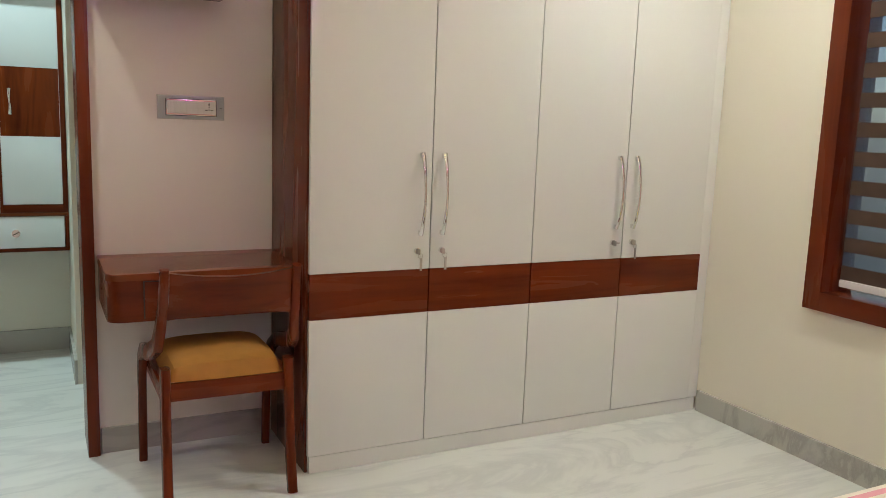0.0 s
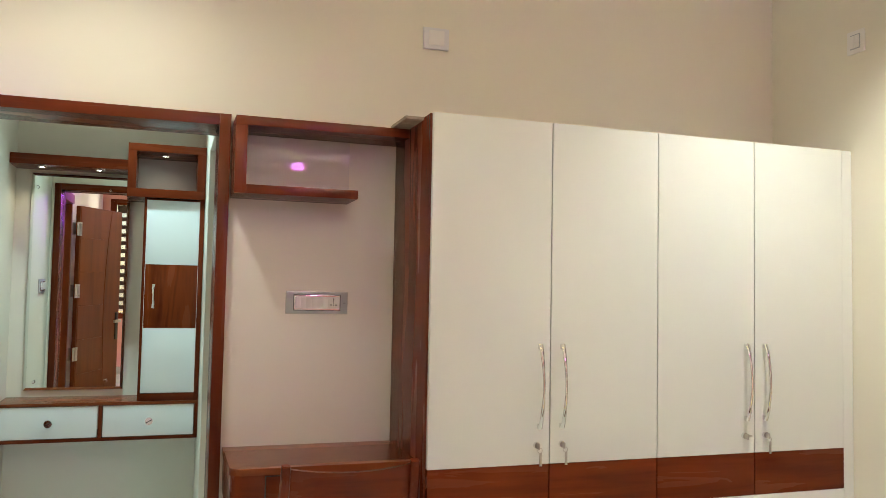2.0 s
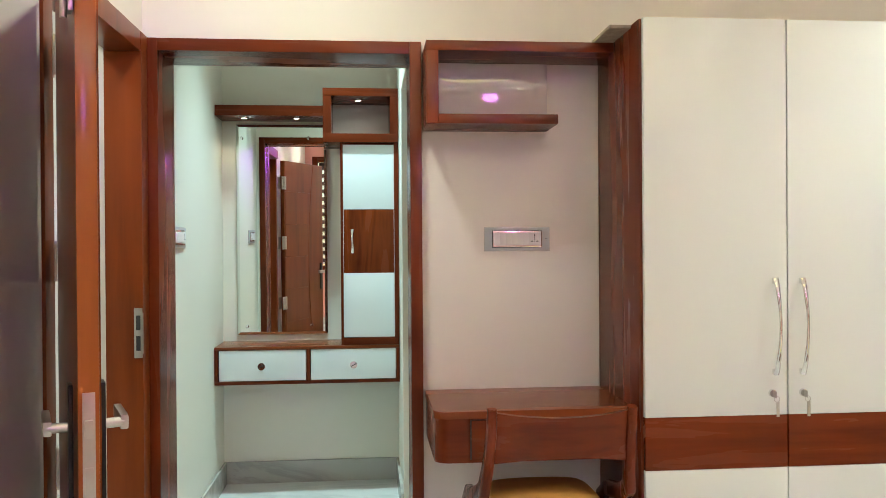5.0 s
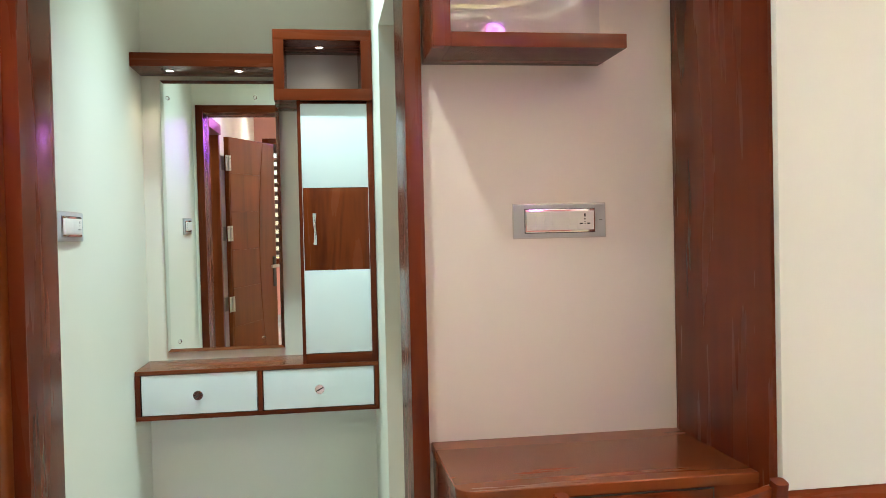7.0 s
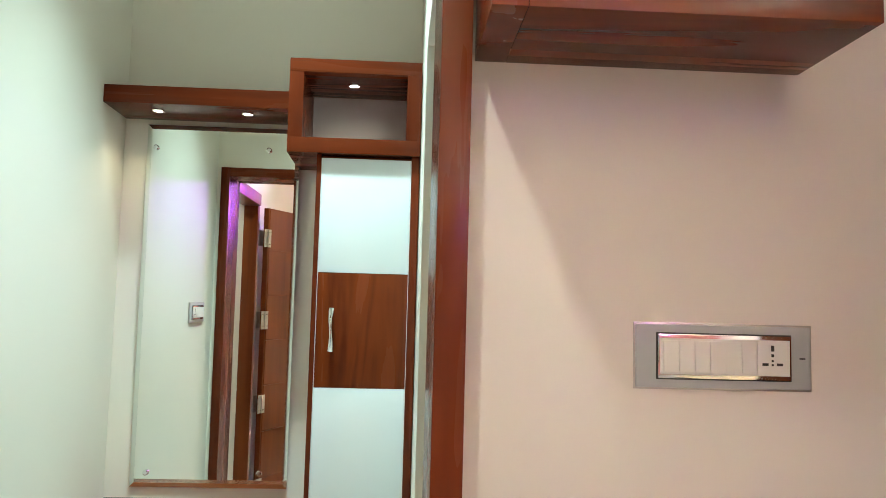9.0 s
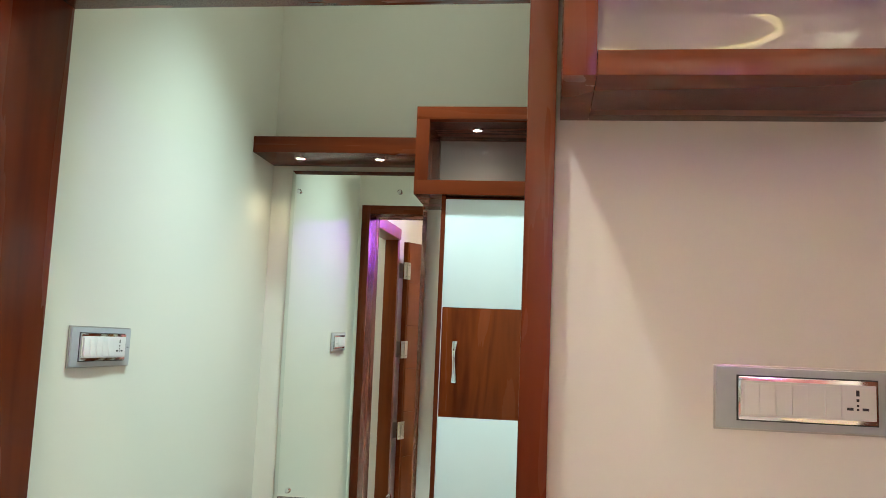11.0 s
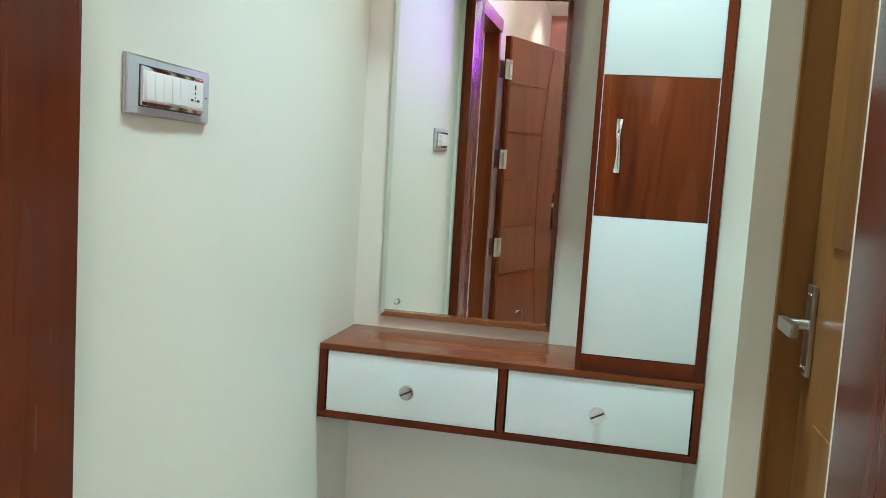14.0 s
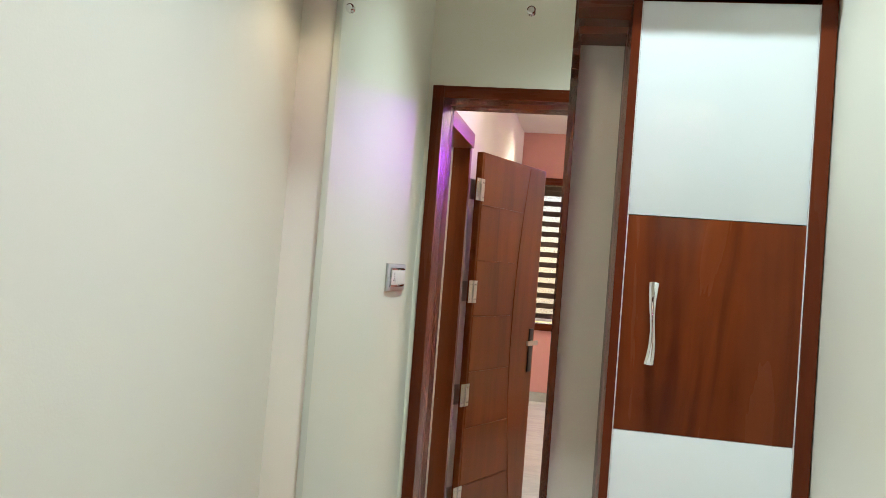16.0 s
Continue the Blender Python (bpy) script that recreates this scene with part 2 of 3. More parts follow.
def torus(at, R, r, axis="y", bm=None, seg=32, ring=10):
    out = bmesh.new()
    grid = []
    for i in range(seg):
        u = 2 * math.pi * i / seg
        row = []
        for k in range(ring):
            v = 2 * math.pi * k / ring
            p = ((R + r * math.cos(v)) * math.cos(u), (R + r * math.cos(v)) * math.sin(u), r * math.sin(v))
            p = (p[0], p[2], p[1]) if axis == "y" else p
            row.append(out.verts.new(Vector(p) + Vector(at)))
        grid.append(row)
    for i in range(seg):
        for k in range(ring):
            out.faces.new((grid[i][k], grid[(i + 1) % seg][k], grid[(i + 1) % seg][(k + 1) % ring], grid[i][(k + 1) % ring]))
    bmesh.ops.recalc_face_normals(out, faces=out.faces[:])
    return join(bm, out)


def thing(name, at, label, category, group="", kind=""):
    ob = new(name)
    ob.empty_display_size = 0.1
    ob.location = at
    return tagged(ob, label, category, group, kind)


def part(name, bm, material, parent, label="", smooth=True):
    """One mesh object under a thing or a part; bm is in world metres."""
    top = parent
    while top.parent:
        top = top.parent
    bmesh.ops.translate(bm, verts=bm.verts[:], vec=-top.location)
    mesh = bpy.data.meshes.new(name)
    bm.to_mesh(mesh)
    bm.free()
    mesh.materials.append(material)
    if smooth:
        mesh.shade_smooth()
        mesh.set_sharp_from_angle(angle=radians(35))
    ob = new(name, mesh)
    ob.parent = parent
    if label:
        ob["label"] = label
    return ob


def struct(name, bm, material, label, category):
    mesh = bpy.data.meshes.new(name)
    bm.to_mesh(mesh)
    bm.free()
    mesh.materials.append(material)
    return tagged(new(name, mesh), label, category, kind="structure")


def boxes(rows, bevel=0.0):
    bm = None
    for lo, hi in rows:
        bm = box(lo, hi, bevel, 2, bm)
    return bm


# ---- structure ----
G = 0.064          # floor level
XL, XR, YB, YN, YA = -0.245, 3.314, -2.40, 3.243, 4.795
XA = 0.709
struct("floor", box((-2.0, YB - 0.3, -0.12), (3.8, YA + 0.2, G)), FLOOR, "polished white marble floor with faint grey veins", "floor")
struct("ceiling", box((-2.0, YB - 0.3, CEIL), (3.8, YA + 0.2, CEIL + 0.12)), WHITE_PAINT, "plain white painted ceiling", "ceiling")
struct("wall_north", boxes([((0.72, YN, 0), (XR + 0.2, 3.445, 2.08)), ((XL, YN, 2.08), (XR + 0.2, 3.445, CEIL)),
                            ((XL, YN, 0), (-0.205, 3.445, 2.08))]), PAINT, "cream painted wall with an opening to the dressing alcove", "wall")
struct("wall_west", boxes([((-0.56, YB, 0), (-0.40, 1.68, CEIL)), ((-0.56, 1.68, 0), (XL, 2.355, CEIL)), ((-0.40, 2.355, 2.08), (XL, 3.18, CEIL)),
                           ((-0.40, 3.18, 0), (XL, YN, CEIL))]), PAINT, "cream painted wall with the bedroom doorway", "wall")
WIN_E = (1.08, 2.215, 0.685, 2.16)
struct("wall_east", boxes([((XR, YB, 0), (XR + 0.2, WIN_E[0] + .03, CEIL)), ((XR, WIN_E[1] - .03, 0), (XR + 0.2, YN, CEIL)),
                           ((XR, WIN_E[0] + .03, 0), (XR + 0.2, WIN_E[1] - .03, WIN_E[2] + .03)),
                           ((XR, WIN_E[0] + .03, WIN_E[3] - .03), (XR + 0.2, WIN_E[1] - .03, CEIL))]), PAINT, "cream painted wall with a window", "wall")
WIN_S = (-0.30, 1.40, 0.82, 2.45)
struct("wall_south", boxes([((-0.56, YB - 0.2, 0), (WIN_S[0] + .03, YB, CEIL)), ((WIN_S[1] - .03, YB - 0.2, 0), (XR + 0.2, YB, CEIL)),
                            ((WIN_S[0] + .03, YB - 0.2, 0), (WIN_S[1] - .03, YB, WIN_S[2] + .03)),
                            ((WIN_S[0] + .03, YB - 0.2, WIN_S[3] - .03), (WIN_S[1] - .03, YB, CEIL))]), PINK_PAINT, "coral pink painted wall with a window", "wall")
struct("wall_alcove_west", box((-0.40, 3.445, 0), (XL, YA, CEIL)), ALCOVE_PAINT, "off-white painted alcove wall with a switch plate", "wall")
struct("wall_alcove_north", box((-0.40, YA, 0), (XA + 0.3, YA + 0.15, CEIL)), ALCOVE_PAINT, "off-white painted alcove end wall", "wall")
struct("wall_alcove_east", boxes([((XA, 4.125, 0), (XA + 0.25, YA, CEIL)), ((XA, 3.445, 2.105), (XA + 0.25, 4.125, CEIL)),
                                  ((XA + 0.005, 3.447, 0), (XA + 0.25, 3.5, 2.105))]), ALCOVE_PAINT, "off-white alcove wall with a recessed doorway", "wall")
struct("wall_hall", boxes([((-2.0, 0.5, 0), (-1.9, YA, CEIL)), ((-1.9, 0.4, 0), (-0.56, 0.5, CEIL)), ((-1.9, YA - .1, 0), (-0.40, YA, CEIL))]), WHITE_PAINT, "white painted hallway walls beyond the door", "wall")

NICHE_PAINT = mat("blush_paint", (0.80, 0.740, 0.695), 0.5, bump=0.08, bump_scale=260, vary=0.015, vary_scale=1.2)
struct("wall_niche", box((0.746, YN - 0.003, G), (1.4065, YN + 0.001, 2.029)), NICHE_PAINT, "pale blush painted wall behind the desk", "wall")
SK = G + 0.10
struct("baseboard", boxes([((XR - 0.014, YB, G), (XR, 2.75, SK)), ((0.75, YN - 0.014, G), (1.405, YN, SK)),
                           ((-0.40, YB, G), (-0.386, 1.666, SK)), ((XL, 1.666, G), (XL + 0.014, 2.335, SK)), ((-0.40, 1.666, G), (XL, 1.68, SK)), ((-0.386, YB, G), (XR - 0.014, YB + 0.014, SK)),
                           ((XL, 3.46, G), (XL + 0.014, YA, SK + 0.02)), ((XL + 0.014, YA - 0.014, G), (XA, YA, SK + 0.02)),
                           ((XA - 0.014, 4.12, G), (XA, YA - 0.014, SK + 0.02))], 0.002), SKIRT, "grey veined marble skirting along the walls", "baseboard")

# lined opening between the bedroom and the alcove
portal = thing("opening_frame", (0.26, 3.33, 0), "wide red-brown laminate frame lining the alcove opening", "door frame", kind="structure")
part("jamb", box((-0.228, 3.207, 0), (-0.186, 3.452, 2.10), 0.002), WOOD_Z, portal)
part("jamb", box((0.702, 3.207, 0), (0.744, 3.452, 2.10), 0.002), WOOD_Z, portal)
part("head", box((-0.1858, 3.2075, 2.056), (0.7018, 3.4515, 2.0995), 0.002), WOOD_X, portal)


def blind_window(name, along, plane, a0, a1, z0, z1, inward, label):
    """A window with a deep timber frame, glass and a striped roller blind; along is 'x' or 'y'."""
    def bx(u0, u1, d0, d1, w0, w1, bevel=0.002):
        d = sorted((plane - inward * d0, plane - inward * d1))
        return box((d[0], u0, w0), (d[1], u1, w1), bevel) if along == "y" else box((u0, d[0], w0), (u1, d[1], w1), bevel)
    mid = (a0 + a1) / 2
    at = (plane, mid, z0) if along == "y" else (mid, plane, z0)
    w = thing(name, at, label, "window", kind="structure")
    f = 0.075
    inn, out = -0.028, 0.16
    wz, wh = WOOD_Z, WOOD_Y if along == "y" else WOOD_X
    part("window_frame", bx(a0, a0 + f, inn, out, z0, z1), wz, w)
    part("window_frame", bx(a1 - f, a1, inn, out, z0, z1), wz, w)
    part("window_frame", bx(a0 + f, a1 - f, inn, out, z1 - f, z1), wh, w)
    part("window_sill", bx(a0 + f, a1 - f, inn, out, z0, z0 + f), wh, w)
    part("pane", bx(a0 + f, a1 - f, 0.13, 0.136, z0 + f, z1 - f, 0), GLASS, w).visible_shadow = False
    b = part("blind_tube", bx(a0 + f + .01, a1 - f - .01, 0.045, 0.09, z1 - f - 0.055, z1 - f - 0.005, 0.012), BLIND, w, "brown blind cassette")
    top, low = z1 - f - 0.055, z0 + f + 0.05
    part("bottom_rail", bx(a0 + f + .015, a1 - f - .015, 0.055, 0.075, low - 0.03, low, 0.006), RAIL, b, "pale grey blind rail")
    n = round((top - low) / 0.055)
    step = (top - low) / n
    for i in range(n):
        z = low + i * step
        if i % 2:
            part("sheer_band", bx(a0 + f + .015, a1 - f - .015, 0.064, 0.066, z, z + step, 0), SHEER, b, "sheer pale band")
        else:
            part("slat", bx(a0 + f + .015, a1 - f - .015, 0.062, 0.068, z, z + step, 0), BLIND, b)
    return w


blind_window("window_1", "y", XR, *WIN_E, -1, "window in a red-brown frame with a brown and sheer zebra blind")
blind_window("window_2", "x", YB, *WIN_S, 1, "window in the pink wall with a brown zebra blind")

# bedroom doorway in the west wall
dw = thing("door_1", (XL, 2.80, 0), "polished teak bedroom doorway with its door wide open", "door", kind="structure")
part("jamb", box((-0.322, 2.335, 0), (-0.236, 2.395, 2.10), 0.003), TEAK_Z, dw)
fj = part("jamb", box((-0.342, 3.12, 0), (-0.218, 3.198, 2.10), 0.003), TEAK_Z, dw)
part("head", box((-0.332, 2.3955, 2.03), (-0.2185, 3.1195, 2.0995), 0.003), TEAK_Z, dw)
sp = part("strike_plate", boxes([((-0.247, 3.116, 0.985), (-0.2195, 3.1195, 1.155)), ((-0.2185, 3.10, 1.00), (-0.216, 3.118, 1.14))], 0.001), STEEL, fj, "steel strike plate")
part("strike_hole", boxes([((-0.240, 3.1145, 1.08), (-0.226, 3.1175, 1.13)), ((-0.240, 3.1145, 1.01), (-0.226, 3.1175, 1.06))]), DARK, fj)

# the open leaf: built along +u from its hinge, then turned
HINGE = Vector((-0.193, 2.344, 0))
LOCK = Vector((0.082, 1.680, 0))
U = (LOCK - HINGE).normalized()
LEAF = (LOCK - HINGE).length
NRM = Vector((-U.y, U.x, 0))          # towards the room
leaf = thing("door_leaf", HINGE, "polished teak door leaf with carved curved grooves, standing open", "door")
leaf.matrix_world = Matrix.Translation(HINGE) @ Matrix(((U.x, NRM.x, 0, 0), (U.y, NRM.y, 0, 0), (0, 0, 1, 0), (0, 0, 0, 1)))


def leaf_part(name, bm, material, parent=None, label=""):
    mesh = bpy.data.meshes.new(name)
    bm.to_mesh(mesh)
    bm.free()
    mesh.materials.append(material)
    mesh.shade_smooth()
    mesh.set_sharp_from_angle(angle=radians(35))
    ob = new(name, mesh)
    ob.parent = parent or leaf
    if label:
        ob["label"] = label
    return ob


def curve_u(z):
    return 0.43 + 0.095 * ((z - 1.15) / 0.87) ** 2


def groove_panels():
    """Raised panels that leave narrow grooves: seven at the hinge side of a long curve, one beyond it."""
    out = []
    levels = [0.08, 0.37, 0.655, 0.935, 1.21, 1.485, 1.76, 2.018]
    for z0, z1 in zip(levels, levels[1:]):
        out.append(panel(lambda z: 0.012, lambda z: curve_u(z) - 0.004, z0 + 0.004, z1 - 0.004))
    out.append(panel(lambda z: curve_u(z) + 0.004, lambda z: LEAF - 0.012, 0.084, 2.014))
    return out


def panel(left, right, z0, z1, steps=8):
    bm = bmesh.new()
    rows = []
    for i in range(steps + 1):
        z = z0 + (z1 - z0) * i / steps
        rows.append([bm.verts.new((u, y, z)) for u, y in ((left(z), 0.0172), (left(z) + .002, 0.021), (right(z) - .002, 0.021), (right(z), 0.0172))])
    for r, q in zip(rows, rows[1:]):
        for k in range(3):
            bm.faces.new((r[k], r[k + 1], q[k + 1], q[k]))
    bm.faces.new(rows[0])
    bm.faces.new(rows[-1][::-1])
    bmesh.ops.recalc_face_normals(bm, faces=bm.faces[:])
    return bm


lb = leaf_part("leaf_body", box((0, -0.017, G + 0.008), (LEAF, 0.017, 2.023), 0.002), TEAK_Z)
for g in groove_panels():
    leaf_part("panel", g, TEAK_Z, lb)
leaf_part("lock_edge", box((LEAF - 0.0005, -0.0165, G + 0.01), (LEAF + 0.003, 0.0165, 2.021), 0.001), EDGE_Z, lb, "lighter timber lipping")
leaf_part("lock_plate", box((LEAF + 0.0025, -0.010, 0.89), (LEAF + 0.0052, 0.010, 1.12), 0.001), STEEL, lb, "satin steel lock plate")
leaf_part("latch", box((LEAF + 0.004, -0.007, 1.045), (LEAF + 0.014, 0.007, 1.075), 0.002), STEEL, lb)
leaf_part("dead_bolt", box((LEAF + 0.004, -0.007, 0.95), (LEAF + 0.009, 0.007, 0.995), 0.002), STEEL, lb)
for sgn in (1, -1):
    y0, y1 = sorted((sgn * 0.0215, sgn * 0.030))
    hp = leaf_part("handle_plate", box((LEAF - 0.075, y0, 0.89), (LEAF - 0.032, y1, 1.13), 0.004), BLACK, lb, "black handle back plate")
    h = rod((LEAF - 0.053, sgn * 0.028, 1.055), (LEAF - 0.053, sgn * 0.062, 1.055), 0.009)
    h = box((LEAF - 0.165, min(sgn * 0.054, sgn * 0.068), 1.042), (LEAF - 0.045, max(sgn * 0.054, sgn * 0.068), 1.068), 0.005, 2, h)
    leaf_part("handle", h, STEEL, lb, "satin steel lever handle")
for hz in (0.315, 0.82, 1.33, 1.835):
    hg = None
    for k in range(5):
        hg = rod((-0.004, 0.021, hz - 0.055 + 0.022 * k + 0.0008), (-0.004, 0.021, hz - 0.055 + 0.022 * (k + 1) - 0.0008), 0.0055, bm=hg)
    hg = box((-0.002, 0.0172, hz - 0.055), (0.030, 0.0224, hz + 0.055), 0.0008, 1, hg)
    hg = box((-0.042, 0.0172, hz - 0.055), (-0.006, 0.0200, hz + 0.055), 0.0008, 1, hg)
    hinge = leaf_part("hinge", hg, STEEL, leaf, "steel butt hinge")
    for du in (0.009, 0.021, -0.017, -0.032):
        for dz in (-0.036, 0.036):
            face = 0.0224 if du > 0 else 0.0200
            leaf_part("screw", rod((du, face - 0.0005, hz + dz), (du, face + 0.0007, hz + dz), 0.0035, sides=10), CHROME, hinge)
    leaf_part("hinge", box((-0.040, -0.0235, hz - 0.05), (0.004, -0.0175, hz + 0.05), 0.002), STEEL, leaf, "steel hinge back")
bolt = leaf_part("tower_bolt", box((LEAF - 0.045, -0.026, 1.76), (LEAF - 0.015, -0.0175, 2.01), 0.002), STEEL, leaf, "bronze tower bolt")
leaf_part("bolt_rod", rod((LEAF - 0.03, -0.032, 1.75), (LEAF - 0.03, -0.032, 2.00), 0.006, bm=rod((LEAF - 0.03, -0.03, 1.79), (LEAF - 0.03, -0.062, 1.79), 0.008)), STEEL, bolt)

# recessed bathroom door in the alcove's east wall
bd = thing("door_2", (0.83, 3.8, 0), "closed brown bathroom door in a timber frame", "door", kind="structure")
part("jamb", box((0.772, 4.112, 0), (0.95, 4.1245, 2.104), 0.003), OAK_Z, bd)
part("trim", box((0.766, 4.109, 0), (0.774, 4.1240, 2.104), 0.002), OAK_Z, bd)
part("jamb", box((0.772, 3.501, 0), (0.95, 3.55, 2.104), 0.004), OAK_Z, bd)
part("head", box((0.772, 3.5505, 2.05), (0.95, 4.1115, 2.104), 0.004), OAK_Z, bd)
bl2 = part("leaf", box((0.822, 3.553, G + 0.008), (0.857, 4.109, 2.046), 0.003), OAK_Z, bd)
part("panel", box((0.8175, 3.63, 1.22), (0.8215, 3.99, 1.92), 0.0018), OAK_Z, bl2)
part("panel", box((0.8175, 3.63, 0.22), (0.8215, 3.99, 0.92), 0.0018), OAK_Z, bl2)
hp = part("handle_plate", box((0.812, 4.048, 0.985), (0.8215, 4.090, 1.145), 0.003), STEEL, bl2, "satin steel handle plate")
lv = rod((0.813, 4.069, 1.075), (0.772, 4.069, 1.075), 0.009)
lv = box((0.765, 3.980, 1.063), (0.781, 4.080, 1.087), 0.005, 2, lv)
part("handle", lv, STEEL, hp, "satin steel lever")
for sy, sz in ((4.060, 1.130), (4.079, 1.130), (4.060, 1.000), (4.079, 1.000)):
    part("screw", rod((0.8125, sy, sz), (0.8105, sy, sz), 0.0035, 0.003, 12), CHROME, hp)

# ---- wardrobe ----
WY, WT, W0 = 2.757, 2.076, 1.421
DX = [1.4125, 1.884, 2.343, 2.800, 3.257]
ward = thing("wardrobe", (2.36, 3.0, G), "tall built-in wardrobe with gloss white doors and a red-brown band", "wardrobe")
part("side_panel", box((1.4075, WY + 0.0205, G), (W0 - 0.002, YN - 0.001, WT), 0.001), WOOD_Z, ward, "red-brown laminate side panel")
part("body", box((W0 - 0.0015, WY + 0.021, G), (XR - 0.016, YN - 0.001, WT - 0.002)), GLOSS, ward)
part("plinth", box((W0, WY + 0.003, G + 0.001), (XR - 0.016, WY + 0.02, 0.128), 0.001), GLOSS, ward, "off-white plinth")
part("filler", box((3.2595, WY + 0.004, 0.129), (XR - 0.002, WY + 0.02, WT), 0.001), GLOSS, ward, "off-white filler strip")
Z1, Z2 = 0.645, 0.813


def bow_handle(x, lean):
    z0, z1, y = 0.943, 1.250, WY
    pts, sz = [], []
    for i in range(17):
        t = i / 16
        bow = math.sin(math.pi * t)
        pts.append((x + lean * 0.003 * bow, y - 0.012 - 0.026 * bow ** 0.7, z0 + (z1 - z0) * t))
        sz.append((0.0095 - 0.0045 * bow, 0.004 + 0.001 * bow))
    bm = sweep(pts, sz, (1, 0, 0), sides=12)
    bm = box((x - 0.007, y - 0.014, z0), (x + 0.007, y, z0 + 0.018), 0.002, 2, bm)
    return box((x - 0.007, y - 0.014, z1 - 0.018), (x + 0.007, y, z1), 0.002, 2, bm)


for i in range(4):
    x0, x1 = DX[i] + 0.0022, DX[i + 1] - 0.0022
    d = part("door", box((x0, WY, Z2 + 0.0005), (x1, WY + 0.02, WT), 0.0012), GLOSS, ward)
    part("band", box((x0, WY, Z1 + 0.0005), (x1, WY + 0.02, Z2 - 0.0005), 0.001), WOOD_X, d, "red-brown wood-grain band")
    part("lower_face", box((x0, WY, 0.131), (x1, WY + 0.02, Z1 - 0.0005), 0.0012), GLOSS, d)
    hx = x1 - 0.043 if i % 2 == 0 else x0 + 0.043
    part("handle", bow_handle(hx, 1), CHROME, d, "bowed chrome handle")
    lx = hx + (-0.008 if i % 2 == 0 else 0.004)
    lock = part("lock", rod((lx, WY + 0.001, 0.883), (lx, WY - 0.010, 0.883), 0.0125, 0.0115, 20), CHROME, d, "chrome cam lock")
    key = box((lx - 0.0015, WY - 0.030, 0.871), (lx + 0.0015, WY - 0.009, 0.893), 0.0008, 1)
    if i != 2:
        key = torus((lx + 0.004, WY - 0.024, 0.867), 0.009, 0.001, "y", key, 20, 6)
        key = box((lx + 0.002, WY - 0.026, 0.811), (lx + 0.012, WY - 0.023, 0.859), 0.001, 1, key)
    else:
        key = box((lx, WY - 0.022, 0.879), (lx + 0.026, WY - 0.012, 0.887), 0.002, 1, key)
    part("key", key, STEEL, lock, "small steel key")

# bare board end on top of the desk niche
offcut = thing("board_offcut", (1.36, 2.95, 2.0645), "unfinished board end lying on top of the niche shelf", "board")
part("board", box((1.335, 2.85, 2.0645), (1.4055, 3.06, 2.0755), 0.001), CEMENT, offcut)

# ---- study niche ----
desk = thing("wall_desk", (1.08, 3.02, 0.668), "wall-hung red-brown laminate study desk with one drawer", "desk")
DF = 2.832


def rounded_slab(x0, x1, y0, y1, z0, z1, r, bevel):
    """A slab with its front-left corner rounded."""
    bm = bmesh.new()
    pts = [(x0, y1)]
    for i in range(9):
        a = math.pi + (math.pi / 2) * i / 8
        pts.append((x0 + r + r * math.cos(a), y0 + r + r * math.sin(a)))
    pts += [(x1, y0), (x1, y1)]
    lowv = [bm.verts.new((*p, z0)) for p in pts]
    highv = [bm.verts.new((*p, z1)) for p in pts]
    bm.faces.new(lowv[::-1])
    top = bm.faces.new(highv)
    for k in range(len(pts)):
        bm.faces.new((lowv[k], lowv[(k + 1) % len(pts)], highv[(k + 1) % len(pts)], highv[k]))
    bmesh.ops.recalc_face_normals(bm, faces=bm.faces[:])
    if bevel:
        es = [e for e in bm.edges if e.verts[0].co.z > z1 - 1e-4 and e.verts[1].co.z > z1 - 1e-4]
        bmesh.ops.bevel(bm, geom=es, offset=bevel, segments=3, profile=0.7, affect='EDGES')
    return bm


part("desktop", rounded_slab(0.752, 1.4055, DF, YN - 0.001, 0.809, 0.832, 0.045, 0.004), WARM_X, desk)
part("apron", rounded_slab(0.756, 1.4055, DF + 0.004, YN - 0.001, 0.668, 0.8085, 0.045, 0.0), WOOD_X, desk)
dr = part("drawer_front", box((0.872, DF - 0.001, 0.682), (1.300, DF + 0.006, 0.803), 0.001), WOOD_X, desk)
for gx in (0.868, 1.300):
    part("drawer_gap", box((gx, DF + 0.0026, 0.678), (gx + 0.004, DF + 0.0045, 0.806)), DARK, desk, "dark gap beside the drawer")

part("drawer_gap", box((0.872, DF + 0.0026, 0.8032), (1.300, DF + 0.0045, 0.806)), DARK, desk, "dark gap above the drawer")

shelf = thing("wall_shelf", (1.09, 3.14, 1.78), "red-brown laminate open display shelf above the desk", "shelf")
SF = 3.036
part("side", box((0.750, SF, 1.780), (0.792, YN - 0.001, 2.0295), 0.001), WOOD_Z, shelf)
part("board", box((0.7925, SF + 0.0004, 1.780), (1.207, YN - 0.001, 1.813), 0.001), WOOD_X, shelf)
part("top", box((0.750, SF, 2.030), (1.4055, YN - 0.001, 2.064), 0.001), WOOD_X, shelf)
part("back_panel", box((0.7925, YN - 0.010, 1.8135), (1.212, YN - 0.002, 2.0295), 0.0008), PANEL, shelf, "glossy pale back panel")


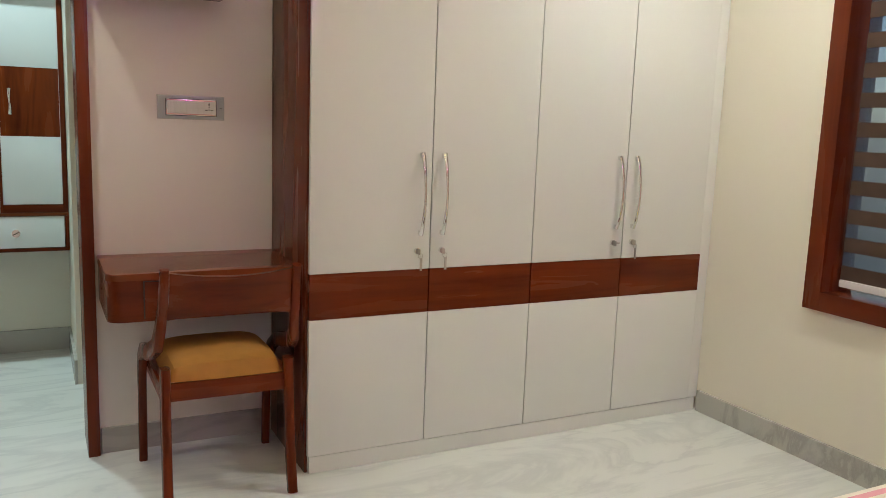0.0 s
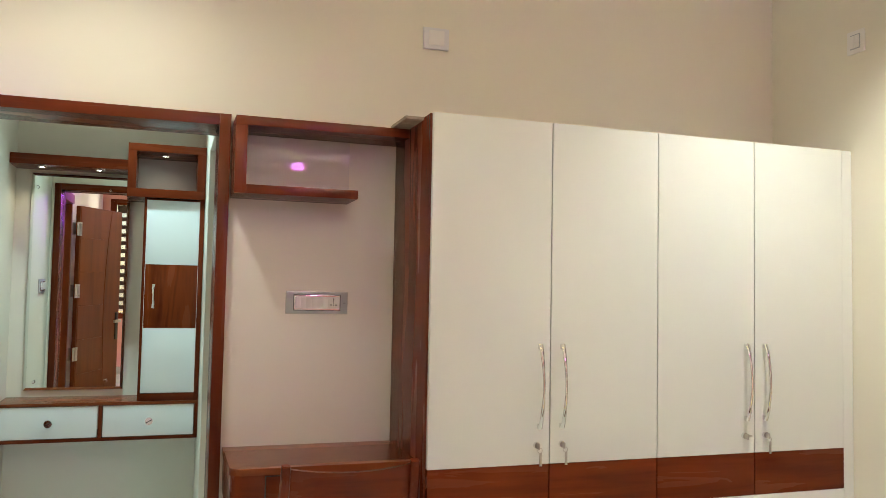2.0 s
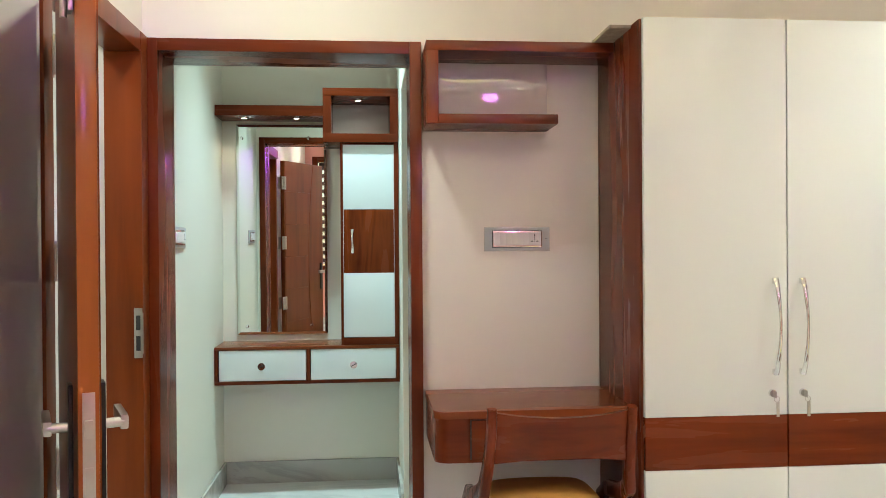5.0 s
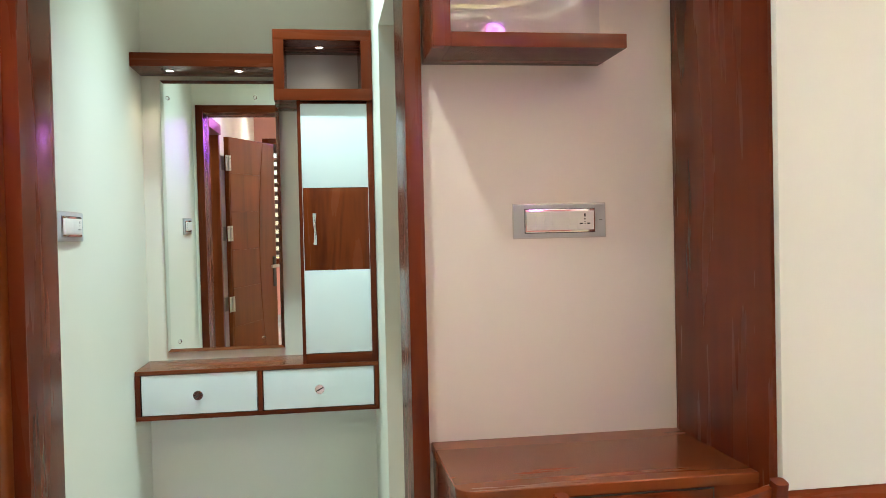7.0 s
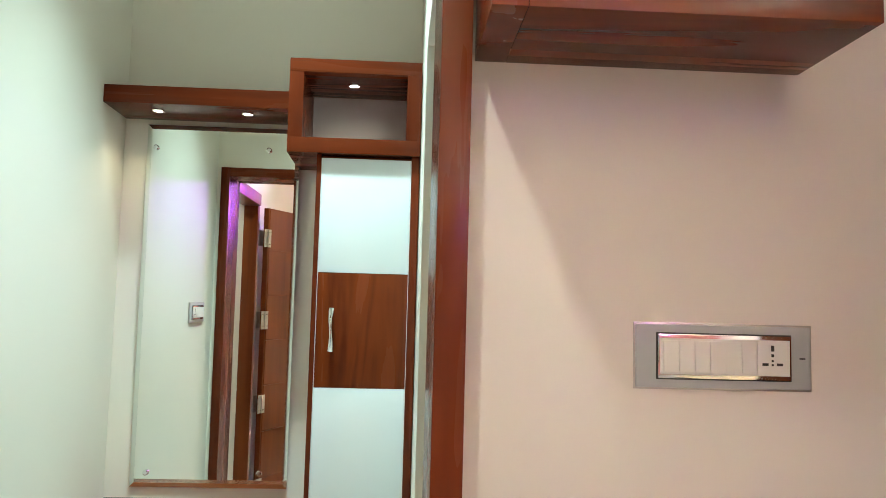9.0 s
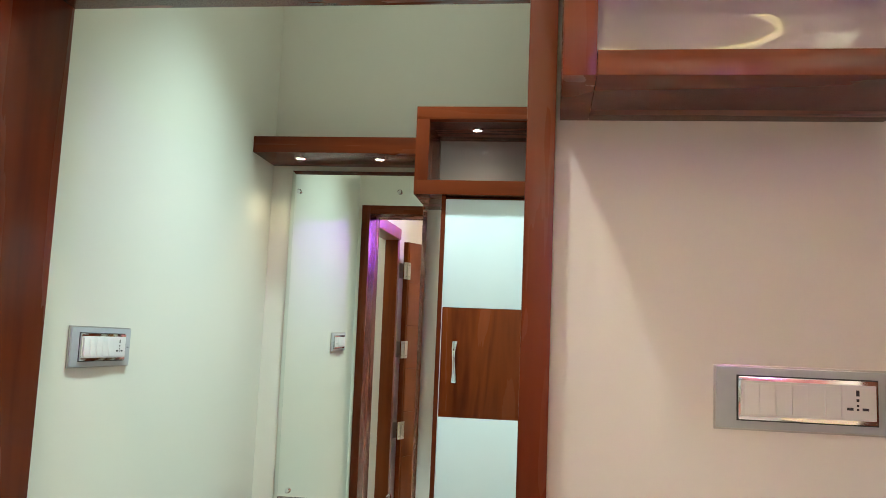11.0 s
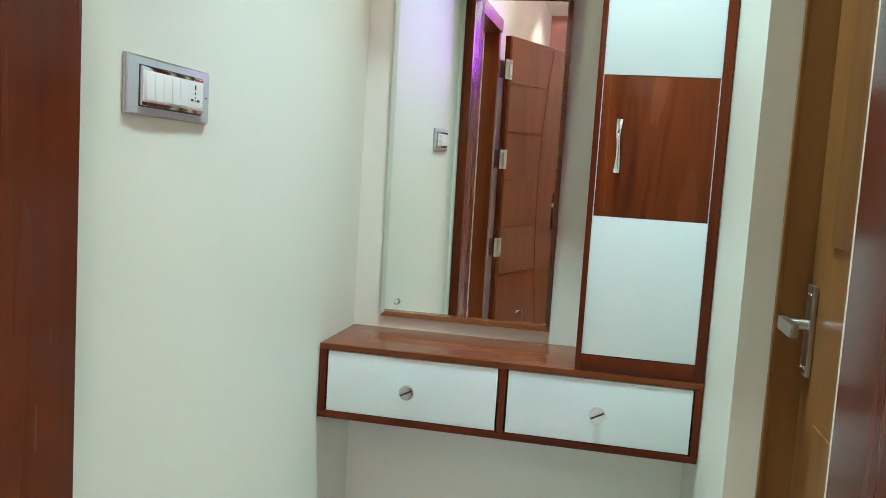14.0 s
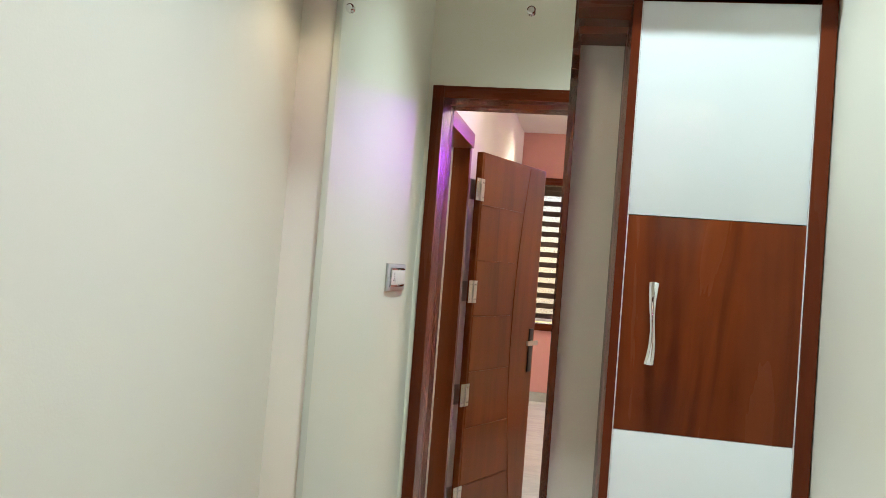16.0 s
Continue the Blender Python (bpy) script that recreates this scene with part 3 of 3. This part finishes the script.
def socket_plate(name, face, a0, a1, z0, z1, plane, label, cells, inset=(0.029, 0.0125)):
    """A modular plate with rocker switches and a socket. face: 'y' looks to -y, 'x' looks to +x."""
    def bx(u0, u1, d0, d1, w0, w1, bevel=0.001, bm=None):
        if face == "y":
            return box((u0, plane - d1, w0), (u1, plane - d0, w1), bevel, 2, bm)
        return box((plane + d0, u0, w0), (plane + d1, u1, w1), bevel, 2, bm)
    at = ((a0 + a1) / 2, plane, z0) if face == "y" else (plane, (a0 + a1) / 2, z0)
    t = thing(name, at, label, "switch plate")
    part("plate", bx(a0, a1, 0, 0.008, z0, z1, 0.004), PLATE, t, "silver-grey plate")
    part("mark", bx(a1 - 0.016, a1 - 0.008, 0.0078, 0.0083, (z0 + z1) / 2 - 0.001, (z0 + z1) / 2 + 0.001, 0), DARK, t, "tiny dark bar")
    part("edge_trim", bx(a0 - 0.0025, a1 + 0.0025, 0, 0.0045, z0 - 0.0025, z1 + 0.0025, 0.0015), STEEL, t, "thin steel edge")
    u0, u1, w0, w1 = a0 + inset[0], a1 - inset[0], z0 + inset[1], z1 - inset[1]
    part("rim_shadow_gap", bx(u0 - 0.0015, u1 + 0.0015, 0.0070, 0.0084, w0 - 0.0015, w1 + 0.0015, 0.0002), DARK, t, "dark gap round the rim")
    part("rim", bx(u0, u1, 0.0075, 0.0125, w0, w1, 0.003), CHROME, t, "polished chrome rim")
    m = 0.006
    body = part("module_body", bx(u0 + m * .5, u1 - m * .5, 0.010, 0.0135, w0 + m, w1 - m, 0.0008), SWITCH, t, "white plastic")
    total = sum(c for _, c in cells)
    u = u0 + m
    width = (u1 - u0 - 2 * m) / total
    for kind, c in cells:
        e0, e1 = u + 0.0006, u + width * c - 0.0006
        if kind == "rocker":
            bm = bx(e0, e1, 0.0125, 0.0160, w0 + m + 0.003, w1 - m - 0.003, 0.0012)
            for v in bm.verts:
                k = (v.co.z - w0) / (w1 - w0) - 0.5
                if face == "y":
                    v.co.y += k * 0.003
                else:
                    v.co.x -= k * 0.003
            part("rocker", bm, SWITCH, body)
        elif kind == "socket":
            mid, zc, h = (e0 + e1) / 2, (w0 + w1) / 2, (w1 - w0)
            part("socket_face", bx(e0, e1, 0.0125, 0.0145, w0 + m + 0.002, w1 - m - 0.002, 0.001), SWITCH, body)
            def hole(du, dz, su, sz):
                return bx(mid + du - su, mid + du + su, 0.0140, 0.0149, zc + dz - sz, zc + dz + sz, 0.0004)
            for du, dz, su, sz in ((0, h * .22, .0022, .004), (0, h * .06, .0018, .002), (0, -h * .06, .0014, .0014), (0, -h * .15, .0014, .0014),
                                   (-.010, -h * .14, .0042, .0018), (.010, -h * .14, .0042, .0018)):
                part("socket_hole", hole(du, dz, su, sz), DARK, body)
        u += width * c
    return t


socket_plate("socket_plate", "y", 0.976, 1.218, 1.341, 1.426, YN, "long silver plate with white switches and a socket",
             [("rocker", 1)] * 4 + [("blank", 1), ("rocker", 1), ("socket", 2)])
socket_plate("switch_plate", "x", 3.628, 3.870, 1.360, 1.444, XL, "silver plate with white switches and a socket on the alcove wall",
             [("rocker", 1)] * 4 + [("rocker", 1), ("socket", 2)])
sm = thing("switch_plate", (1.57, YN, 2.46), "small white blank plate high on the wall", "switch plate")
part("plate", box((1.513, YN - 0.016, 2.455), (1.625, YN, 2.545), 0.003), RAIL, sm, "pale grey glossy box")
# raised white square puts the glossy box's bright reflection into shape and colour
part("glint_patch", box((1.535, YN - 0.021, 2.472), (1.603, YN - 0.015, 2.533), 0.004), SWITCH, sm, "white square standing in for a reflection")
sm2 = thing("switch_plate", (XR, 2.725, 2.497), "small white switch plate high on the wall", "switch plate")
part("plate", box((XR - 0.009, 2.68, 2.497), (XR, 2.772, 2.597), 0.004), SWITCH, sm2)
part("rim", box((XR - 0.012, 2.70, 2.515), (XR - 0.008, 2.752, 2.579), 0.002), PLATE, sm2)
for k in range(2):
    part("rocker", box((XR - 0.015, 2.703 + k * 0.024, 2.520), (XR - 0.011, 2.725 + k * 0.024, 2.574), 0.0012), SWITCH, sm2)

# ---- chair ----
chair = thing("chair", (1.15, 3.0, 0.0), "red-brown wooden chair with a mustard cushioned seat, tucked under the desk", "chair")


def arc(p, q, bend, steps=8):
    p, q, bend = Vector(p), Vector(q), Vector(bend)
    return [p.lerp(q, i / steps) + bend * (4 * (i / steps) * (1 - i / steps)) for i in range(steps + 1)]


CL, CR, CB, CF = 0.910, 1.326, 2.68, 3.095
for x in (CL, CR):
    s = -1 if x == CL else 1
    rear = arc((x, CB - 0.035, 0), (x - s * 0.004, CB + 0.025, 0.475), (0, 0.012, 0), 8)
    part("rear_leg", sweep(rear, [(0.0165, 0.021 + 0.008 * i / 8) for i in range(9)], (1, 0, 0), sides=12, power=0.55), WOOD_Z, chair)
    o = x + s * 0.024
    ys = [(CF + 0.02, 0), (CF + 0.012, 0.14), (CF + 0.004, 0.26), (CF - 0.012, 0.35), (CF - 0.055, 0.425), (CF - 0.13, 0.472), (CB + 0.16, 0.496), (CB + 0.085, 0.522),
          (CB + 0.028, 0.555), (CB + 0.006, 0.62), (CB - 0.018, 0.69), (CB - 0.040, 0.755), (CB - 0.054, 0.815)]
    lean = [0, 0, 0, 0.002, 0.004, 0.006, 0.006, 0.003, -0.006, -0.014, -0.019, -0.021, -0.021]
    sz = [(0.0155, 0.017)] * 3 + [(0.016, 0.021), (0.017, 0.025), (0.017, 0.026), (0.017, 0.028), (0.0175, 0.032), (0.0175, 0.031), (0.017, 0.026), (0.016, 0.022), (0.015, 0.018), (0.014, 0.015)]
    part("side_frame", sweep([(o + s * k, y, z) for k, (y, z) in zip(lean, ys)], sz, (1, 0, 0), sides=12, power=0.55), WOOD_Z, chair, "curved front leg and back post in one piece")
    part("side_rail", box((x - 0.012, CB + 0.03, 0.365), (x + 0.012, CF - 0.01, 0.42), 0.004), WOOD_Y, chair)
part("rear_rail", box((CL + 0.012, CB + 0.012, 0.362), (CR - 0.012, CB + 0.034, 0.422), 0.004), WOOD_X, chair)
part("front_rail", box((CL + 0.012, CF - 0.02, 0.365), (CR - 0.012, CF + 0.002, 0.42), 0.004), WOOD_X, chair)
bm = bmesh.new()
rows = []
NB = 14
for i in range(NB + 1):
    t = i / NB
    x = CL + 0.008 + (CR - CL - 0.016) * t
    b = 0.035 * 4 * t * (1 - t)
    zt = 0.803 - 0.012 * 4 * t * (1 - t)
    zb = 0.665 - 0.02 * (1 - 4 * t * (1 - t)) + 0.0
    rows.append([bm.verts.new(p) for p in ((x, CB - 0.052 - b, zt), (x, CB - 0.034 - b, zt + 0.001), (x, CB + 0.002 - b, zb), (x, CB - 0.020 - b, zb))])
for r, q in zip(rows, rows[1:]):
    for k in range(4):
        bm.faces.new((r[k], r[(k + 1) % 4], q[(k + 1) % 4], q[k]))
bm.faces.new(rows[0])
bm.faces.new(rows[-1][::-1])
bmesh.ops.recalc_face_normals(bm, faces=bm.faces[:])
part("backrest", bm, WOOD_X, chair)
bm = bmesh.new()
bmesh.ops.create_grid(bm, x_segments=18, y_segments=18, size=0.5)
for v in bm.verts:
    u, w = v.co.x * 2, v.co.y * 2
    edge = (1 - u ** 6) * (1 - w ** 6)
    r = 1 - 0.04 * (u * u * w * w)
    v.co = Vector(((CL + CR) / 2 + u * r * (CR - CL) / 2 * 0.95, (CB + CF) / 2 + 0.02 + w * r * (CF - CB) / 2 * 0.98, 0.423 + 0.062 * edge ** 0.35 + 0.014 * (1 - u * u) * (1 - w * w)))
ext = bmesh.ops.extrude_face_region(bm, geom=bm.faces[:])
for v in [g for g in ext["geom"] if isinstance(g, bmesh.types.BMVert)]:
    v.co.z = 0.4225
bmesh.ops.recalc_face_normals(bm, faces=bm.faces[:])
part("seat_cushion", bm, CUSHION, chair, "mustard yellow fabric seat cushion")

chair.location.z = G

# ---- bed ----
bed = thing("bed", (2.6, 0.45, G), "bed with a pastel striped cotton bedspread", "bed")
part("base", box((1.86, -0.45, G), (3.27, 1.24, 0.28), 0.01), WOOD_X, bed)
part("mattress", box((1.84, -0.47, 0.281), (3.275, 1.255, 0.47), 0.04, 4), SHEET, bed)
part("bedspread", box((1.825, -0.485, 0.36), (3.28, 1.27, 0.495), 0.035, 4), STRIPE, bed, "pastel striped bedspread")

# ---- dressing alcove ----
DZ0, DZ1, DY = 0.65, 0.845, 4.512
unit = thing("drawer_unit", (0.235, 4.66, DZ0), "wall-hung dressing unit with two white drawers and a red-brown top", "drawer unit")
part("top", box((XL + 0.002, DY, 0.829), (0.707, YA - 0.001, DZ1), 0.002), WARM_X, unit)
part("bottom", box((XL + 0.002, DY + 0.0004, DZ0), (0.707, YA - 0.001, 0.667), 0.002), WOOD_X, unit)
for x0, x1 in ((XL + 0.002, -0.224), (0.225, 0.243), (0.690, 0.707)):
    part("divider", box((x0, DY + 0.0002, 0.6672), (x1, YA - 0.001, 0.8288), 0.001), WOOD_Z, unit)
for x0, x1, kx in ((-0.222, 0.223, -0.002), (0.245, 0.688, 0.468)):
    d = part("drawer", box((x0 + 0.002, DY + 0.003, 0.6695), (x1 - 0.002, DY + 0.02, 0.8265), 0.0015), GLOSS_COOL, unit, "gloss white drawer front")
    k = rod((kx, DY + 0.004, 0.747), (kx, DY - 0.012, 0.747), 0.008)
    k = rod((kx, DY - 0.012, 0.747), (kx, DY - 0.020, 0.747), 0.014, 0.0195, 28, k)
    k = rod((kx, DY - 0.020, 0.747), (kx, DY - 0.030, 0.747), 0.0195, 0.0185, 28, k)
    knob = part("knob", k, CHROME, d, "round chrome knob")
    bar = box((-0.017, -0.0012, -0.0022), (0.017, 0.0012, 0.0022), 0.0005)
    bmesh.ops.transform(bar, matrix=Matrix.Translation((kx, DY - 0.0302, 0.747)) @ Matrix.Rotation(radians(-28), 4, 'Y'), verts=bar.verts[:])
    part("groove", bar, DARK, knob)

CY = 4.515
cab = thing("tall_cabinet", (0.55, 4.65, DZ1), "tall narrow white and red-brown cabinet with an open lit box", "cabinet")
part("side", box((0.405, CY, DZ1 + 0.001), (0.4185, YA - 0.001, 1.8995), 0.001), WOOD_Z, cab)
part("side", box((0.6835, CY, DZ1 + 0.001), (0.7065, YA - 0.001, 1.8995), 0.001), WOOD_Z, cab)
part("bottom", box((0.4187, CY, DZ1 + 0.001), (0.6833, YA - 0.001, 0.884), 0.001), WOOD_X, cab)
part("back", box((0.4187, CY + 0.03, 0.8845), (0.6833, YA - 0.001, 1.8993)), WOOD_Z, cab)
cd = part("door", box((0.4205, CY + 0.004, 0.8865), (0.6815, CY + 0.022, 1.2205), 0.001), GLOSS_COOL, cab, "gloss white door panel")
part("middle_panel", box((0.4205, CY + 0.0045, 1.2213), (0.6815, CY + 0.022, 1.5517), 0.001), WARM_Z, cd, "red-brown wood-grain panel")
part("upper_panel", box((0.4205, CY + 0.004, 1.5525), (0.6815, CY + 0.022, 1.889), 0.001), GLOSS_COOL, cd, "gloss white panel")
for ex in (0.4188, 0.6817):
    part("edge_band", box((ex, CY + 0.003, 0.8865), (ex + 0.0015, CY + 0.021, 1.889)), SWITCH, cd, "thin cream edge band")
pts, sz = [], []
for i in range(13):
    t = i / 12
    bow = math.sin(math.pi * t)
    pts.append((0.465 + 0.0015 * math.sin(2 * math.pi * t), CY - 0.010 - 0.016 * bow ** 0.7, 1.326 + 0.122 * t))
    sz.append((0.0075 - 0.0035 * bow, 0.0035))
hb = sweep(pts, sz, (1, 0, 0), sides=12)
hb = box((0.459, CY - 0.012, 1.326), (0.471, CY + 0.004, 1.338), 0.002, 2, hb)
hb = box((0.459, CY - 0.012, 1.436), (0.471, CY + 0.004, 1.448), 0.002, 2, hb)
part("handle", hb, CHROME, cd, "chrome bow handle")
BY = 4.497
tb = part("open_box", box((0.318, BY, 1.900), (0.7065, YA - 0.001, 1.945), 0.001), WOOD_X, cab, "red-brown open display box")
part("box_top", box((0.318, BY, 2.140), (0.7065, YA - 0.001, 2.180), 0.001), WOOD_X, tb)
part("box_side", box((0.318, BY + 0.0004, 1.9452), (0.360, YA - 0.001, 2.1398), 0.001), WOOD_Z, tb)
part("box_side", box((0.664, BY + 0.0004, 1.9452), (0.7065, YA - 0.001, 2.1398), 0.001), WOOD_Z, tb)
part("box_back", box((0.3602, YA - 0.018, 1.9452), (0.6638, YA - 0.002, 2.1398)), PANEL, tb, "pale glossy back panel")

pel = thing("light_pelmet", (0.04, 4.69, 2.05), "red-brown laminate light pelmet above the mirror", "pelmet")
part("pelmet_board", box((XL + 0.001, 4.583, 2.048), (0.3175, YA - 0.001, 2.102), 0.001), WOOD_X, pel)


def downlight(name, x, y, z, r, material, label, watts, colour, degrees):
    t = thing(name, (x, y, z), label, "downlight", "small downlights")
    part("ring", torus((x, y, z - 0.001), r, 0.003, "z", None, 24, 8), CHROME, t)
    part("lens", rod((x, y, z - 0.003), (x, y, z - 0.0005), r, r, 20), material, t, "glowing lens")
    if watts:
        spot(name + "_lamp", (x, y, z - 0.008), (x, y, 0), watts, colour, degrees, 0.7, 0.012)


downlight("spotlight", -0.105, 4.665, 2.048, 0.016, LED_WHITE, "tiny glowing white spotlight set in the pelmet", 2.0, SOFT, 120)
downlight("spotlight", 0.170, 4.665, 2.048, 0.016, LED_WHITE, "tiny glowing white spotlight set in the pelmet", 2.0, SOFT, 120)
downlight("spotlight", 0.500, 4.625, 2.140, 0.016, LED_WHITE, "tiny glowing white spotlight set in the display box", 0.7, SOFT, 140)

mir = thing("wall_mirror", (0.08, YA, 0.88), "tall clear mirror with slanted edges above the white drawers", "mirror")
M0, M1, N0, N1, MY = -0.165, 0.3225, 0.880, 2.027, YA - 0.014
glass = part("glass", box((M0 + 0.014, MY + 0.0005, N0 + 0.014), (M1 - 0.014, MY + 0.006, N1 - 0.014)), MIRROR, mir)
bm = bmesh.new()
o = [bm.verts.new((x, MY + 0.0035, z)) for x, z in ((M0, N0), (M1, N0), (M1, N1), (M0, N1))]
n_ = [bm.verts.new((x, MY + 0.0004, z)) for x, z in ((M0 + .0142, N0 + .0142), (M1 - .0142, N0 + .0142), (M1 - .0142, N1 - .0142), (M0 + .0142, N1 - .0142))]
bk = [bm.verts.new((x, MY + 0.0062, z)) for x, z in ((M0, N0), (M1, N0), (M1, N1), (M0, N1))]
for k in range(4):
    j = (k + 1) % 4
    bm.faces.new((o[k], o[j], n_[j], n_[k]))
    bm.faces.new((bk[k], bk[j], o[j], o[k]))
bmesh.ops.recalc_face_normals(bm, faces=bm.faces[:])
part("bevel", bm, BEVEL, mir, "bevelled mirror edge", smooth=False)
mir.rotation_euler = (radians(0.733), 0, radians(-0.228))
for sx, szz in ((-0.135, 1.952), (0.225, 1.955), (-0.115, 0.925), (0.235, 0.927)):
    s = rod((sx, MY - 0.006, szz), (sx, YA, szz), 0.0085, bm=rod((sx, MY - 0.008, szz), (sx, MY - 0.006, szz), 0.006, 0.0085))
    part("stud", s, CHROME, mir, "steel mirror stud")

# ---- ceiling tray with a warm cove ----
TZ = 2.93
bx0, bx1, by0, by1 = XL + 0.55, XR - 0.62, YB + 0.6, YN - 1.10
struct("ceiling_border", boxes([((-0.40, YB, TZ), (bx0, YN, TZ + 0.05)), ((bx1, YB, TZ), (XR, YN, TZ + 0.05)),
                                ((bx0, YB, TZ), (bx1, by0, TZ + 0.05)), ((bx0, by1, TZ), (bx1, YN, TZ + 0.05))]), WHITE_PAINT, "white dropped ceiling border round a tray", "ceiling")
cove = thing("cove_light", (1.5, 0.4, TZ + 0.05), "warm light strip along the ceiling tray", "strip light")
SB, SW = 0.11, 0.04
for lo, hi in (((bx0 - SB - SW, by0, TZ + 0.05), (bx0 - SB, by1, TZ + 0.062)), ((bx1 + SB, by0, TZ + 0.05), (bx1 + SB + SW, by1, TZ + 0.062)),
               ((bx0, by0 - SB - SW, TZ + 0.05), (bx1, by0 - SB, TZ + 0.062)), ((bx0, by1 + SB, TZ + 0.05), (bx1, by1 + SB + SW, TZ + 0.062))):
    part("strip", box(lo, hi, 0.004), LED_COVE, cove, "glowing strip")

# round light ring on the ceiling of the tray
halo = thing("ceiling_ring_light", (1.15, 0.10, CEIL), "warm yellow light ring on the white ceiling", "ceiling light")
part("ring", torus((1.15, 0.10, CEIL - 0.035), 0.90, 0.034, "z", None, 72, 10), LED_RING, halo, "glowing warm ring")

# ---- lamps ----
# fittings for all four, the added south pair too
for lx, ly in ROOM_LAMPS:
    cz = TZ
    t = thing("ceiling_light", (lx, ly, cz), "unseen round recessed ceiling downlight, switched on", "ceiling light", "ceiling downlights")
    part("ring", torus((lx, ly, cz - 0.004), 0.085, 0.008, "z"), SWITCH, t)
    part("lens", rod((lx, ly, cz - 0.012), (lx, ly, cz - 0.001), 0.078, 0.078, 28), LED_WARM, t, "glowing lens")
t = thing("ceiling_light", (0.36, 4.09, CEIL), "round recessed ceiling downlight in the alcove, switched on", "ceiling light", "ceiling downlights")
part("ring", torus((0.36, 4.09, CEIL - 0.004), 0.085, 0.008, "z"), SWITCH, t)
part("lens", rod((0.36, 4.09, CEIL - 0.012), (0.36, 4.09, CEIL - 0.001), 0.078, 0.078, 28), LED_WHITE, t, "glowing lens")
t = thing("wall_lamp", (PURPLE[0], YB, PURPLE[2]), "round purple ring lamp glowing on the pink wall", "wall lamp")
part("ring", torus((PURPLE[0], YB + 0.05, PURPLE[2] - 0.045), 0.140, 0.050, "y"), LED_PURPLE, t, "glowing purple ring")
part("base", rod((PURPLE[0], YB, PURPLE[2]), (PURPLE[0], YB + 0.045, PURPLE[2]), 0.07, 0.06, 28), SWITCH, t)
